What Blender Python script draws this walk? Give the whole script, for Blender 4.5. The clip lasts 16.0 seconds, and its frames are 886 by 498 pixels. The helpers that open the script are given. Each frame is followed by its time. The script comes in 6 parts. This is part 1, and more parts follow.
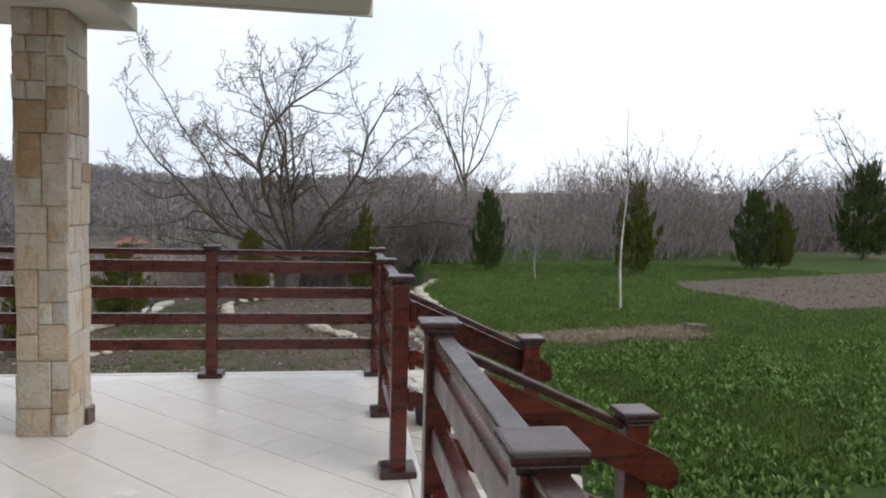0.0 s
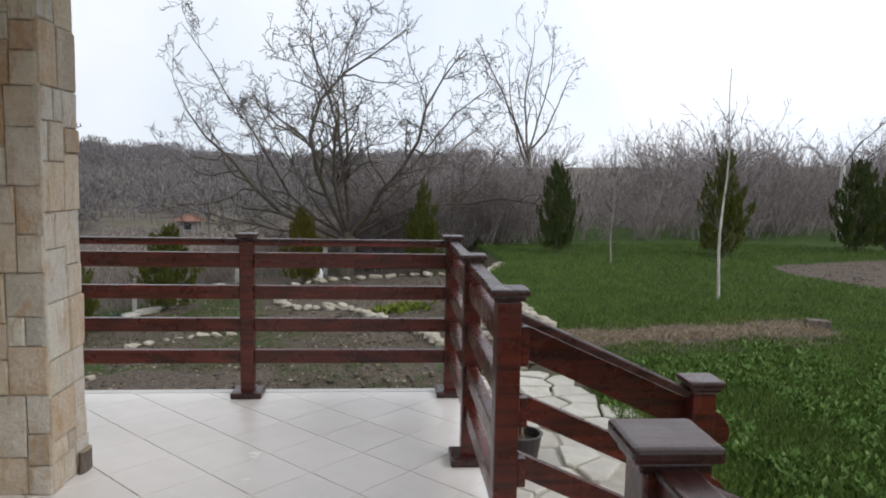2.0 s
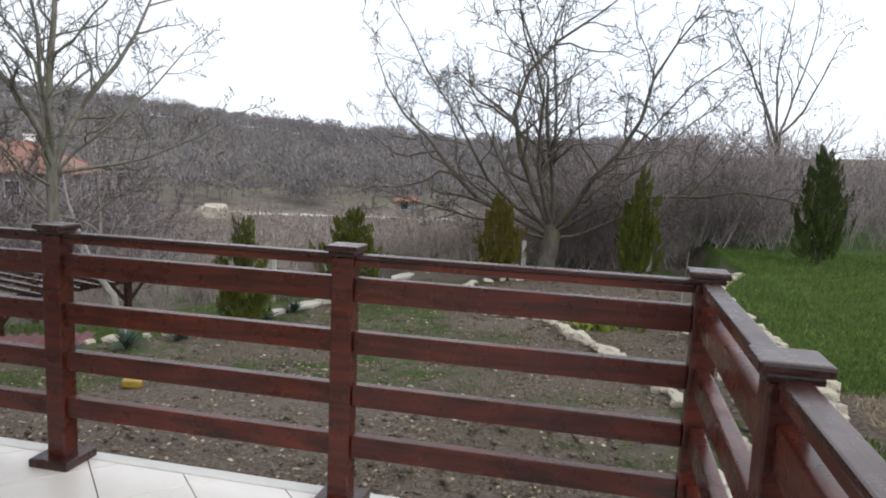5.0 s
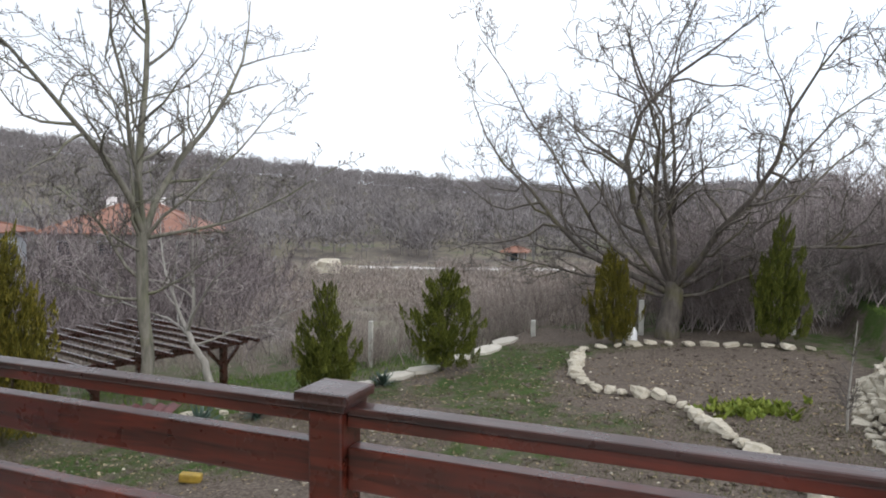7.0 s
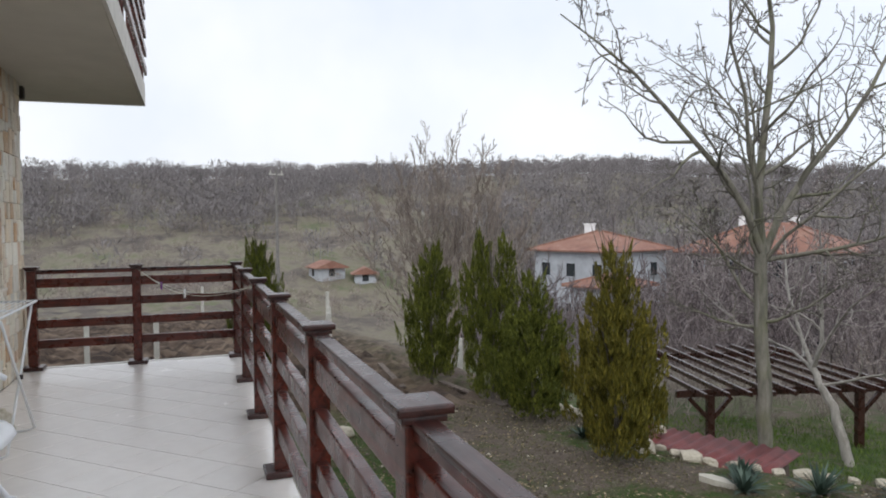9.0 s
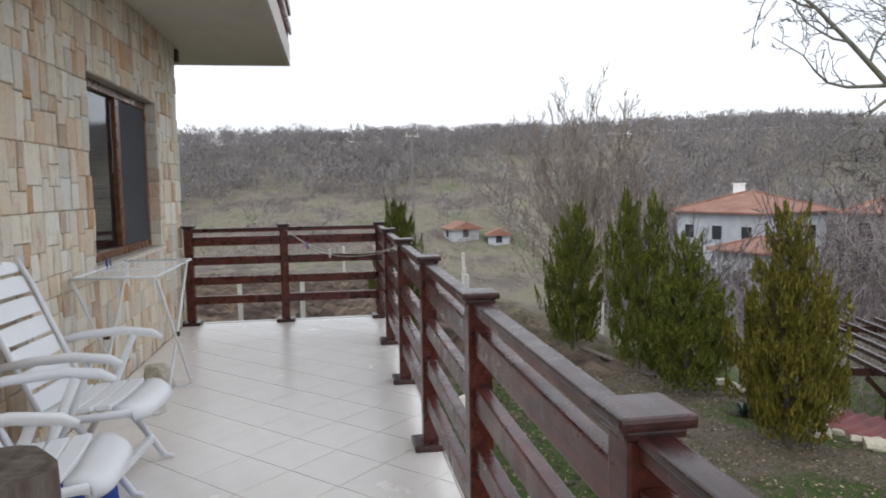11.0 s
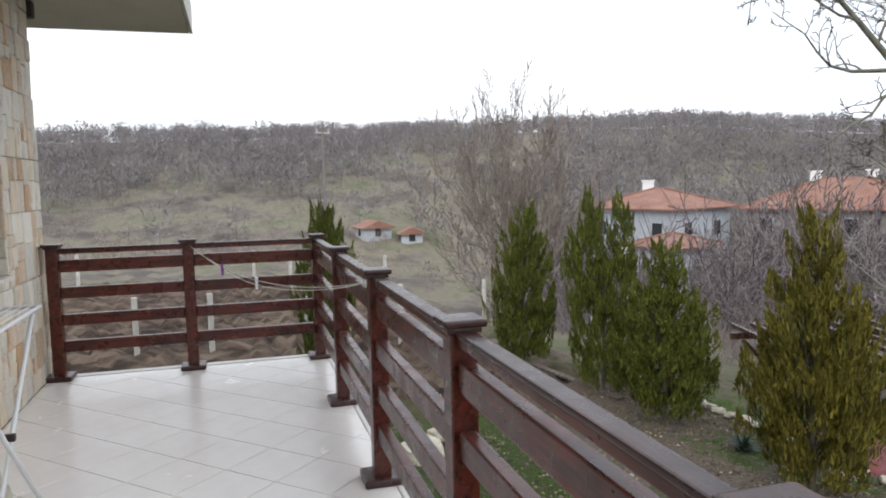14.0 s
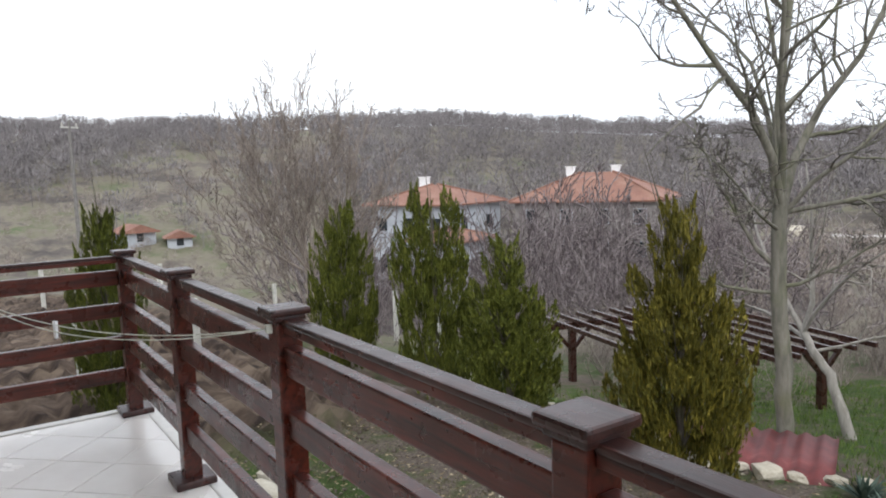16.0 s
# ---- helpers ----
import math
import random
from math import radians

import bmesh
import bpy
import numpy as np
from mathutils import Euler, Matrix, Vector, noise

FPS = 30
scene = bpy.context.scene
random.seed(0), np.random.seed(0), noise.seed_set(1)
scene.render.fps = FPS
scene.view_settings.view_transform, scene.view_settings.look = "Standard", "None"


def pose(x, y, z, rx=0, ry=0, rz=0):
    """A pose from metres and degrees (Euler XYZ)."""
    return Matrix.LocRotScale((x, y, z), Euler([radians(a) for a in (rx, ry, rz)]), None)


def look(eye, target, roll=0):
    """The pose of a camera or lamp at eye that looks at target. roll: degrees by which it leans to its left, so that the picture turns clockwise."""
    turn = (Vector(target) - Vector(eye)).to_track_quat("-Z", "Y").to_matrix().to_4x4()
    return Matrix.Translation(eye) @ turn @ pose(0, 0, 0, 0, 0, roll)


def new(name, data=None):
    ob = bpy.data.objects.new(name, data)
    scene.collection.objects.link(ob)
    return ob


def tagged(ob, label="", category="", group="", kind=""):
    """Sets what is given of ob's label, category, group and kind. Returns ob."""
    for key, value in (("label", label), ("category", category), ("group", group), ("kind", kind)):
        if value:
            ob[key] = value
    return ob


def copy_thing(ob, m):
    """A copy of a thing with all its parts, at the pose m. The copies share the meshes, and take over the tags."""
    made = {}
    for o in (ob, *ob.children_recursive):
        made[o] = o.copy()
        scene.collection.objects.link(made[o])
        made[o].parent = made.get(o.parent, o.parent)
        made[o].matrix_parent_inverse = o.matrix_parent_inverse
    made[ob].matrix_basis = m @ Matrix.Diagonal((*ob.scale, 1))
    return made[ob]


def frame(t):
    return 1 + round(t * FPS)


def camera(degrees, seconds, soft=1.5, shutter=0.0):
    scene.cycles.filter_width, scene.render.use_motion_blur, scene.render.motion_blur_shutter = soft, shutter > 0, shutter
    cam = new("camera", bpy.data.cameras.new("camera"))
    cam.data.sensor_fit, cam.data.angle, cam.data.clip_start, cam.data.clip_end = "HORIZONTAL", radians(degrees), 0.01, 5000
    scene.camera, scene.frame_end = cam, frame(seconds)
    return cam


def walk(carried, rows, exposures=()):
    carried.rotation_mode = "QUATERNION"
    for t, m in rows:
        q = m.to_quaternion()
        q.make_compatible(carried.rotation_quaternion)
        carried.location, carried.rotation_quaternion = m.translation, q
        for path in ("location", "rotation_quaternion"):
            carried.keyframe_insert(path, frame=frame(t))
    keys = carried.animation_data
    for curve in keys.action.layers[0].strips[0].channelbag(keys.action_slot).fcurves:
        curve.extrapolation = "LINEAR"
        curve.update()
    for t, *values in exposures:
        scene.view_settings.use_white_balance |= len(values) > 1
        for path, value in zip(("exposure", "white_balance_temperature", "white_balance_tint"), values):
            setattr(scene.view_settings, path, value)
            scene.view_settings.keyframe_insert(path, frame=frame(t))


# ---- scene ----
cam = camera(64.3, 16.0, soft=1.9)

PATH = [
    (0, (-0.328, -5.719, 1.413), (-0.030, -3.746, 1.283), 1.4),
    (0.5, (-0.301, -5.459, 1.426), (-0.146, -3.467, 1.34), 3.1),
    (1, (-0.355, -5.133, 1.399), (-0.222, -3.147, 1.203), 2.7),
    (1.5, (-0.404, -4.831, 1.409), (-0.212, -2.849, 1.223), 0.8),
    (2, (-0.403, -4.473, 1.405), (-0.252, -2.489, 1.204), 1.0),
    (2.5, (-0.373, -4.194, 1.379), (-0.139, -2.226, 1.11), 2.3),
    (3, (-0.381, -3.847, 1.403), (-0.104, -1.879, 1.177), 2.6),
    (3.5, (-0.394, -3.54, 1.401), (-0.614, -1.565, 1.177), 0.6),
    (4, (-0.33, -3.176, 1.387), (-0.595, -1.216, 1.088), 0.4),
    (4.2, (-0.338, -3.043, 1.378), (-0.623, -1.084, 1.098), 1.5),
    (6.3, (-0.396, -1.725, 1.41), (-1.002, 0.166, 1.171), -0.5),
    (6.5, (-0.413, -1.642, 1.418), (-1.015, 0.247, 1.16), -0.9),
    (7, (-0.517, -1.317, 1.437), (-1.259, 0.536, 1.312), 0.6),
    (7.5, (-0.727, -0.982, 1.4), (-1.759, 0.724, 1.24), 1.5),
    (8, (-0.886, -0.777, 1.428), (-2.114, 0.802, 1.421), 2.1),
    (8.5, (-1.108, -0.612, 1.452), (-2.772, 0.496, 1.387), 0.2),
    (9, (-1.1, -0.464, 1.426), (-2.982, 0.21, 1.355), -0.6),
    (9.3, (-1.102, -0.442, 1.43), (-3.045, 0.02, 1.325), -1.7),
    (9.5, (-1.099, -0.43, 1.422), (-3.058, -0.046, 1.306), -2.0),
    (9.6, (-1.126, -0.435, 1.399), (-3.092, -0.09, 1.276), -1.4),
    (12, (-1.885, -0.516, 1.404), (-3.844, -0.176, 1.19), -0.4),
    (12.5, (-2.202, -0.54, 1.409), (-4.137, -0.099, 1.167), 0.3),
    (13, (-2.548, -0.574, 1.408), (-4.478, -0.11, 1.165), -0.3),
    (13.5, (-2.853, -0.593, 1.409), (-4.772, -0.088, 1.162), -0.9),
    (14, (-3.225, -0.62, 1.436), (-5.137, -0.064, 1.25), -1.2),
    (14.5, (-3.562, -0.686, 1.423), (-5.434, -0.001, 1.254), -0.8),
    (15, (-3.829, -0.755, 1.424), (-5.625, 0.095, 1.201), -1.1),
    (15.5, (-4.137, -0.788, 1.44), (-5.891, 0.166, 1.32), -4.1),
    (16, (-4.392, -0.828, 1.437), (-6.032, 0.297, 1.228), -1.9),
]
EXPOSURES = [(0, -0.08), (1.2, -0.18), (2.5, -0.18), (4.2, 0.04), (6.5, 0.24), (7.4, 0.16), (8.2, -0.02), (9.2, 0.0), (9.8, 0.06), (12.0, 0.28), (16.0, 0.40)]
walk(cam, [(t, look(eye, target, roll)) for t, eye, target, roll in PATH], EXPOSURES)

# world and lights
EXPOSURE = 0.0
scene.view_settings.exposure = EXPOSURE
world = bpy.data.worlds.new("world")
scene.world = world
world.use_nodes = True
wt = world.node_tree
wt.nodes.clear()
w_out = wt.nodes.new("ShaderNodeOutputWorld")
w_bg = wt.nodes.new("ShaderNodeBackground")
w_sky = wt.nodes.new("ShaderNodeTexSky")
w_sky.sky_type = "NISHITA"
w_sky.sun_disc = False
w_sky.sun_elevation = radians(38)
w_sky.sun_rotation = radians(115)
w_sky.dust_density = 3.0
w_sky.air_density = 1.0
w_gain = wt.nodes.new("ShaderNodeVectorMath")
w_gain.operation = "SCALE"
w_gain.inputs["Scale"].default_value = 0.9
w_co = wt.nodes.new("ShaderNodeTexCoord")
w_noise = wt.nodes.new("ShaderNodeTexNoise")
w_noise.inputs["Scale"].default_value = 2.2
w_noise.inputs["Detail"].default_value = 5
w_ramp = wt.nodes.new("ShaderNodeValToRGB")
w_ramp.color_ramp.elements[0].position = 0.35
w_ramp.color_ramp.elements[0].color = (8.2, 9.0, 10.2, 1)
w_ramp.color_ramp.elements[1].position = 0.62
w_ramp.color_ramp.elements[1].color = (10.6, 10.9, 11.5, 1)
w_mix = wt.nodes.new("ShaderNodeMix")
w_mix.data_type = "RGBA"
w_mix.inputs[0].default_value = 0.9
wt.links.new(w_co.outputs["Generated"], w_noise.inputs["Vector"])
wt.links.new(w_noise.outputs["Fac"], w_ramp.inputs["Fac"])
wt.links.new(w_sky.outputs["Color"], w_gain.inputs[0])
wt.links.new(w_gain.outputs["Vector"], w_mix.inputs[6])
wt.links.new(w_ramp.outputs["Color"], w_mix.inputs[7])
# the cloud is thinner, and brighter, towards the east
w_sep = wt.nodes.new("ShaderNodeSeparateXYZ")
w_range = wt.nodes.new("ShaderNodeMapRange")
for w_i, w_v in enumerate((-1.0, 0.6, 0.80, 1.08)):
    w_range.inputs[w_i + 1].default_value = w_v
w_east = wt.nodes.new("ShaderNodeVectorMath")
w_east.operation = "SCALE"
wt.links.new(w_co.outputs["Generated"], w_sep.inputs[0])
wt.links.new(w_sep.outputs["X"], w_range.inputs[0])
wt.links.new(w_mix.outputs[2], w_east.inputs[0])
wt.links.new(w_range.outputs[0], w_east.inputs["Scale"])
wt.links.new(w_east.outputs["Vector"], w_bg.inputs["Color"])
w_bg.inputs["Strength"].default_value = 0.125
wt.links.new(w_bg.outputs["Background"], w_out.inputs["Surface"])

sun = new("sun", bpy.data.lights.new("sun", "SUN"))
sun.data.energy = 1.0
sun.data.angle = radians(25)
sun.data.color = (1.0, 0.98, 0.95)
sun.matrix_world = look((14, -8, 13), (0, 0, 0))


# materials
class Mat:
    """A small wrapper to write node materials in few lines."""

    def __init__(self, name, rough=0.8, metal=0.0, spec=None):
        self.m = bpy.data.materials.new(name)
        self.m.use_nodes = True
        self.t = self.m.node_tree
        self.b = self.t.nodes["Principled BSDF"]
        self.b.inputs["Roughness"].default_value = rough
        self.b.inputs["Metallic"].default_value = metal
        if spec is not None:
            self.b.inputs["Specular IOR Level"].default_value = spec
        self.co = self.t.nodes.new("ShaderNodeTexCoord")

    def link(self, a, b):
        self.t.links.new(a, b)

    def mapped(self, scale=(1, 1, 1), space="Object", rot=(0, 0, 0)):
        n = self.t.nodes.new("ShaderNodeMapping")
        n.inputs["Scale"].default_value = scale
        n.inputs["Rotation"].default_value = rot
        if space == "World":
            g = self.t.nodes.new("ShaderNodeNewGeometry")
            self.link(g.outputs["Position"], n.inputs["Vector"])
        else:
            self.link(self.co.outputs[space], n.inputs["Vector"])
        return n.outputs["Vector"]

    def noise(self, scale, detail=4, rough=0.55, vec=None, dist=0.0):
        n = self.t.nodes.new("ShaderNodeTexNoise")
        n.inputs["Scale"].default_value = scale
        n.inputs["Detail"].default_value = detail
        n.inputs["Roughness"].default_value = rough
        n.inputs["Distortion"].default_value = dist
        self.link(vec if vec is not None else self.co.outputs["Object"], n.inputs["Vector"])
        return n.outputs["Fac"]

    def ramp(self, fac, stops):
        n = self.t.nodes.new("ShaderNodeValToRGB")
        r = n.color_ramp
        while len(r.elements) < len(stops):
            r.elements.new(0.5)
        for e, (p, c) in zip(r.elements, stops):
            e.position, e.color = p, (*c, 1)
        self.link(fac, n.inputs["Fac"])
        return n.outputs["Color"]

    def mix(self, fac, a, b, mode="MIX"):
        n = self.t.nodes.new("ShaderNodeMix")
        n.data_type, n.blend_type = "RGBA", mode
        for sock, v in ((n.inputs[0], fac), (n.inputs[6], a), (n.inputs[7], b)):
            if isinstance(v, (int, float)):
                sock.default_value = v
            elif isinstance(v, tuple):
                sock.default_value = (*v, 1)
            else:
                self.link(v, sock)
        return n.outputs[2]

    def value_of(self, fac, lo, hi, a, b):
        n = self.t.nodes.new("ShaderNodeMapRange")
        for i, v in enumerate((lo, hi, a, b)):
            n.inputs[i + 1].default_value = v
        self.link(fac, n.inputs[0])
        return n.outputs[0]

    def random(self):
        return self.t.nodes.new("ShaderNodeObjectInfo").outputs["Random"]

    def island(self):
        return self.t.nodes.new("ShaderNodeNewGeometry").outputs["Random Per Island"]

    def attr(self, name):
        n = self.t.nodes.new("ShaderNodeAttribute")
        n.attribute_name = name
        return n.outputs["Fac"]

    def color(self, c):
        if isinstance(c, tuple):
            self.b.inputs["Base Color"].default_value = (*c, 1)
        else:
            self.link(c, self.b.inputs["Base Color"])
        return self

    def rough(self, v):
        self.link(v, self.b.inputs["Roughness"])
        return self

    def bump(self, fac, strength=0.3, dist=0.01):
        n = self.t.nodes.new("ShaderNodeBump")
        n.inputs["Strength"].default_value = strength
        n.inputs["Distance"].default_value = dist
        self.link(fac, n.inputs["Height"])
        self.link(n.outputs["Normal"], self.b.inputs["Normal"])
        return self


def simple(name, c, rough=0.7, metal=0.0, vary=0.15, scale=12, bump=0.1, spec=None):
    m = Mat(name, rough, metal, spec)
    n = m.noise(scale, 5)
    m.color(m.ramp(n, [(0.3, tuple(v * (1 - vary) for v in c)), (0.7, tuple(min(1, v * (1 + vary)) for v in c))]))
    return m.bump(n, bump).m


def wood_paint(name, dark, red, worn=0.25):
    """Red-brown stained timber with glossy and weathered streaks. The grain runs along the piece's local x."""
    m = Mat(name, 0.4, spec=0.42)
    v = m.mapped((2.5, 34, 34))
    g = m.noise(1.0, 6, 0.6, v, 0.6)
    base = m.ramp(g, [(0.3, dark), (0.55, red), (0.75, tuple(c * 1.35 for c in red))])
    blot = m.noise(5, 4)
    base = m.mix(m.value_of(blot, 0.35, 0.65, 0.0, 0.55), base, dark)
    m.color(m.mix(m.value_of(m.random(), 0, 1, 0, 0.25), base, (0.03, 0.014, 0.012)))
    m.rough(m.value_of(m.noise(9, 4), 0.3, 0.7, 0.20, 0.38))
    return m.bump(g, 0.25, 0.004).m


M_RAIL = wood_paint("rail_wood", (0.018, 0.006, 0.004), (0.125, 0.022, 0.012))
M_CAPW = wood_paint("rail_top_wood", (0.016, 0.007, 0.006), (0.062, 0.023, 0.019))
M_PERG = wood_paint("pergola_wood", (0.025, 0.012, 0.010), (0.060, 0.026, 0.020))


def tile_mat():
    m = Mat("floor_tile", 0.22)
    n = m.noise(7, 6, 0.6)
    c = m.ramp(n, [(0.3, (0.77, 0.725, 0.685)), (0.7, (0.83, 0.79, 0.75))])
    c = m.mix(m.value_of(m.random(), 0, 1, 0, 0.35), c, (0.78, 0.745, 0.70))
    dirt = m.noise(1.2, 5, 0.6, m.mapped(space="World"))
    m.color(m.mix(m.value_of(dirt, 0.5, 0.75, 0, 0.14), c, (0.50, 0.44, 0.38)))
    m.rough(m.value_of(m.noise(2.5, 5, 0.6, m.mapped(space="World")), 0.3, 0.7, 0.19, 0.28))
    return m.bump(m.noise(60, 3), 0.05, 0.002).m


M_TILE = tile_mat()
M_GROUT = simple("grout", (0.30, 0.27, 0.24), 0.9)
M_EDGE = simple("pale_edge_stone", (0.72, 0.70, 0.66), 0.5, vary=0.06)
M_PLASTER = simple("cream_plaster", (0.60, 0.57, 0.50), 0.9, vary=0.05, scale=3, bump=0.15)
M_FASCIA = simple("pale_fascia", (0.66, 0.63, 0.58), 0.8, vary=0.12, scale=5)
M_MORTAR = simple("mortar", (0.36, 0.33, 0.28), 0.95)


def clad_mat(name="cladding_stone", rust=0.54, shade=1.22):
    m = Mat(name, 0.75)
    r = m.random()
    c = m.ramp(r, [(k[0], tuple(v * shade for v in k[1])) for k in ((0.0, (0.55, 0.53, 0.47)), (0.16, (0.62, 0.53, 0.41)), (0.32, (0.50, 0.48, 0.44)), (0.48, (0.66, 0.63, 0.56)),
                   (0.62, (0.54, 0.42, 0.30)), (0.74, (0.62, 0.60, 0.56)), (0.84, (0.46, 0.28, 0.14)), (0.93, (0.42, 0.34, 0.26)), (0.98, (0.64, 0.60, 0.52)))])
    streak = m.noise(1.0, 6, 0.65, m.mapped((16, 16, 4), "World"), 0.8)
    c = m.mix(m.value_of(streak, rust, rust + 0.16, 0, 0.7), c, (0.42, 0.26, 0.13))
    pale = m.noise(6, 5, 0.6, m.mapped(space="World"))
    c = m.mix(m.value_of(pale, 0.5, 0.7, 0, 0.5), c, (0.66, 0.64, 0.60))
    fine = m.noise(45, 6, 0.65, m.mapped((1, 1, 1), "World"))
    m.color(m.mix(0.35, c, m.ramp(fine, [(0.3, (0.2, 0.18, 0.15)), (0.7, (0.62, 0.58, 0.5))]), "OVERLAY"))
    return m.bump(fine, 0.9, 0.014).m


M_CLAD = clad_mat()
# rustier pieces, darkened overall to take in the shade on the south face
M_PILLAR = clad_mat("rusty_shaded_cladding_stone", 0.50, 0.92)


def ground_mat():
    m = Mat("ground", 0.95, spec=0.15)
    w = m.mapped(space="World")
    big = m.noise(0.5, 5, 0.6, w)
    mid = m.noise(3.5, 6, 0.65, w)
    fine = m.noise(28, 6, 0.7, w)
    soil = m.ramp(fine, [(0.3, (0.045, 0.035, 0.029)), (0.5, (0.120, 0.096, 0.078)), (0.72, (0.24, 0.20, 0.165))])
    soil = m.mix(m.value_of(mid, 0.45, 0.7, 0, 0.5), soil, (0.155, 0.128, 0.105))
    gf = m.noise(40, 5, 0.7, w)
    green = m.ramp(gf, [(0.3, (0.022, 0.036, 0.010)), (0.55, (0.050, 0.082, 0.022)), (0.75, (0.092, 0.135, 0.042))])
    green = m.mix(m.value_of(big, 0.4, 0.6, 0, 0.45), green, (0.062, 0.098, 0.022))
    ga = m.t.nodes.new("ShaderNodeMath")
    ga.operation = "ADD"
    m.link(m.attr("grass"), ga.inputs[0])
    m.link(m.value_of(mid, 0.3, 0.7, -0.3, 0.3), ga.inputs[1])
    near = m.mix(m.value_of(ga.outputs[0], 0.35, 0.65, 0, 1), soil, green)
    dry = m.ramp(m.noise(0.06, 9, 0.78, w), [(0.36, (0.075, 0.066, 0.062)), (0.46, (0.125, 0.108, 0.094)), (0.53, (0.19, 0.170, 0.130)), (0.59, (0.145, 0.142, 0.095)), (0.67, (0.090, 0.122, 0.055))])
    near = m.mix(m.attr("far"), near, dry)
    near = m.mix(m.attr("plough"), near, m.ramp(m.noise(1.0, 5, 0.6, m.mapped((2.2, 1.0, 1), "World")), [(0.38, (0.028, 0.019, 0.015)), (0.5, (0.085, 0.060, 0.045)), (0.64, (0.17, 0.128, 0.095))]))
    near = m.mix(m.attr("road"), near, (0.60, 0.58, 0.55))
    m.color(near)
    return m.bump(fine, 0.8, 0.03).m


M_GROUND = ground_mat()


# mesh helpers
def part(name, bm, material, parent=None, label="", smooth=False):
    me = bpy.data.meshes.new(name)
    bm.to_mesh(me)
    bm.free()
    me.materials.append(material)
    if smooth:
        me.polygons.foreach_set("use_smooth", [True] * len(me.polygons))
    ob = new(name, me)
    ob.parent = parent
    return tagged(ob, label)


def empty(name, m, label="", category="", group=""):
    ob = new(name)
    ob.empty_display_size = 0.1
    ob.matrix_basis = m
    return tagged(ob, label, category, group)


def box(bm, cx, cy, cz, sx, sy, sz, rot=None, bevel=0.0):
    m = Matrix.Translation((cx, cy, cz)) @ (rot or Matrix()) @ Matrix.Diagonal((sx, sy, sz, 1))
    r = bmesh.ops.create_cube(bm, size=1.0, matrix=m)
    if bevel:
        edges = list({e for v in r["verts"] for e in v.link_edges})
        bmesh.ops.bevel(bm, geom=edges, offset=bevel, segments=2, affect="EDGES", profile=0.6)
    return bm


def boxed(cx, cy, cz, sx, sy, sz, rot=None, bevel=0.0):
    return box(bmesh.new(), cx, cy, cz, sx, sy, sz, rot, bevel)


def tube(bm, pts, radii, n=8, flat=1.0):
    """A tube along points; flat squeezes it across its width."""
    pts = [Vector(p) for p in pts]
    rings = []
    side = None
    for i, p in enumerate(pts):
        d = (pts[min(i + 1, len(pts) - 1)] - pts[max(i - 1, 0)]).normalized()
        if side is None:
            side = d.orthogonal().normalized()
        side = (side - d * side.dot(d)).normalized()
        up = d.cross(side)
        r = radii[i] if hasattr(radii, "__len__") else radii
        rings.append([bm.verts.new(p + side * math.cos(a) * r + up * math.sin(a) * r * flat) for a in (2 * math.pi * k / n for k in range(n))])
    for a, b in zip(rings, rings[1:]):
        for k in range(n):
            bm.faces.new((a[k], a[(k + 1) % n], b[(k + 1) % n], b[k]))
    bm.faces.new(rings[0][::-1])
    bm.faces.new(rings[-1])
    return bm


def from_arrays(name, verts, faces, material, parent=None, label="", smooth=False):
    me = bpy.data.meshes.new(name)
    verts, faces = np.asarray(verts, dtype=np.float32), np.asarray(faces, dtype=np.int32)
    n, k = faces.shape
    me.vertices.add(len(verts))
    me.vertices.foreach_set("co", verts.ravel())
    me.loops.add(n * k)
    me.loops.foreach_set("vertex_index", faces.ravel())
    me.polygons.add(n)
    me.polygons.foreach_set("loop_start", np.arange(0, n * k, k, dtype=np.int32))
    me.update(calc_edges=True)
    me.validate()
    me.materials.append(material)
    if smooth:
        me.polygons.foreach_set("use_smooth", [True] * n)
    ob = new(name, me)
    ob.parent = parent
    return tagged(ob, label)


# the lie of the land
LEDGE = [(-40, 5.0), (-13.5, 5.2), (-11, 5.4), (-9.3, 5.2), (-7.6, 5.0), (-7.0, 5.3), (-5.8, 6.1), (-5.25, 7.3), (-4.5, 8.8), (-4.2, 11), (-4.0, 60)]
CREST = [(-180, 1.0), (-40, 1.3), (0, 0.7), (12, 0.4), (21, 0.95), (32, 1.8), (48, 3.0), (55, 3.7), (63, 3.75), (74, 3.6), (84, 3.5), (94, 3.4), (102, 3.2), (140, 2.5), (180, 1.0)]


def smooth(a, b, x):
    t = np.clip((x - a) / (b - a), 0, 1)
    return t * t * (3 - 2 * t)


def ledge_distance(x, y):
    """Metres beyond the garden's stone ledge; negative in the garden."""
    best = np.full(np.shape(x), 1e9)
    sign = np.ones(np.shape(x))
    for (ax, ay), (bx, by) in zip(LEDGE, LEDGE[1:]):
        dx, dy = bx - ax, by - ay
        t = np.clip(((x - ax) * dx + (y - ay) * dy) / (dx * dx + dy * dy), 0, 1)
        d = np.hypot(x - ax - t * dx, y - ay - t * dy)
        s = np.sign(dx * (y - ay) - dy * (x - ax))
        sign = np.where(d < best, s, sign)
        best = np.minimum(best, d)
    return best * sign


def lawn_edge(y):
    return 1.15 + 0.12 * np.sin(y * 0.9) + 0.5 * smooth(7.5, 9.5, y)


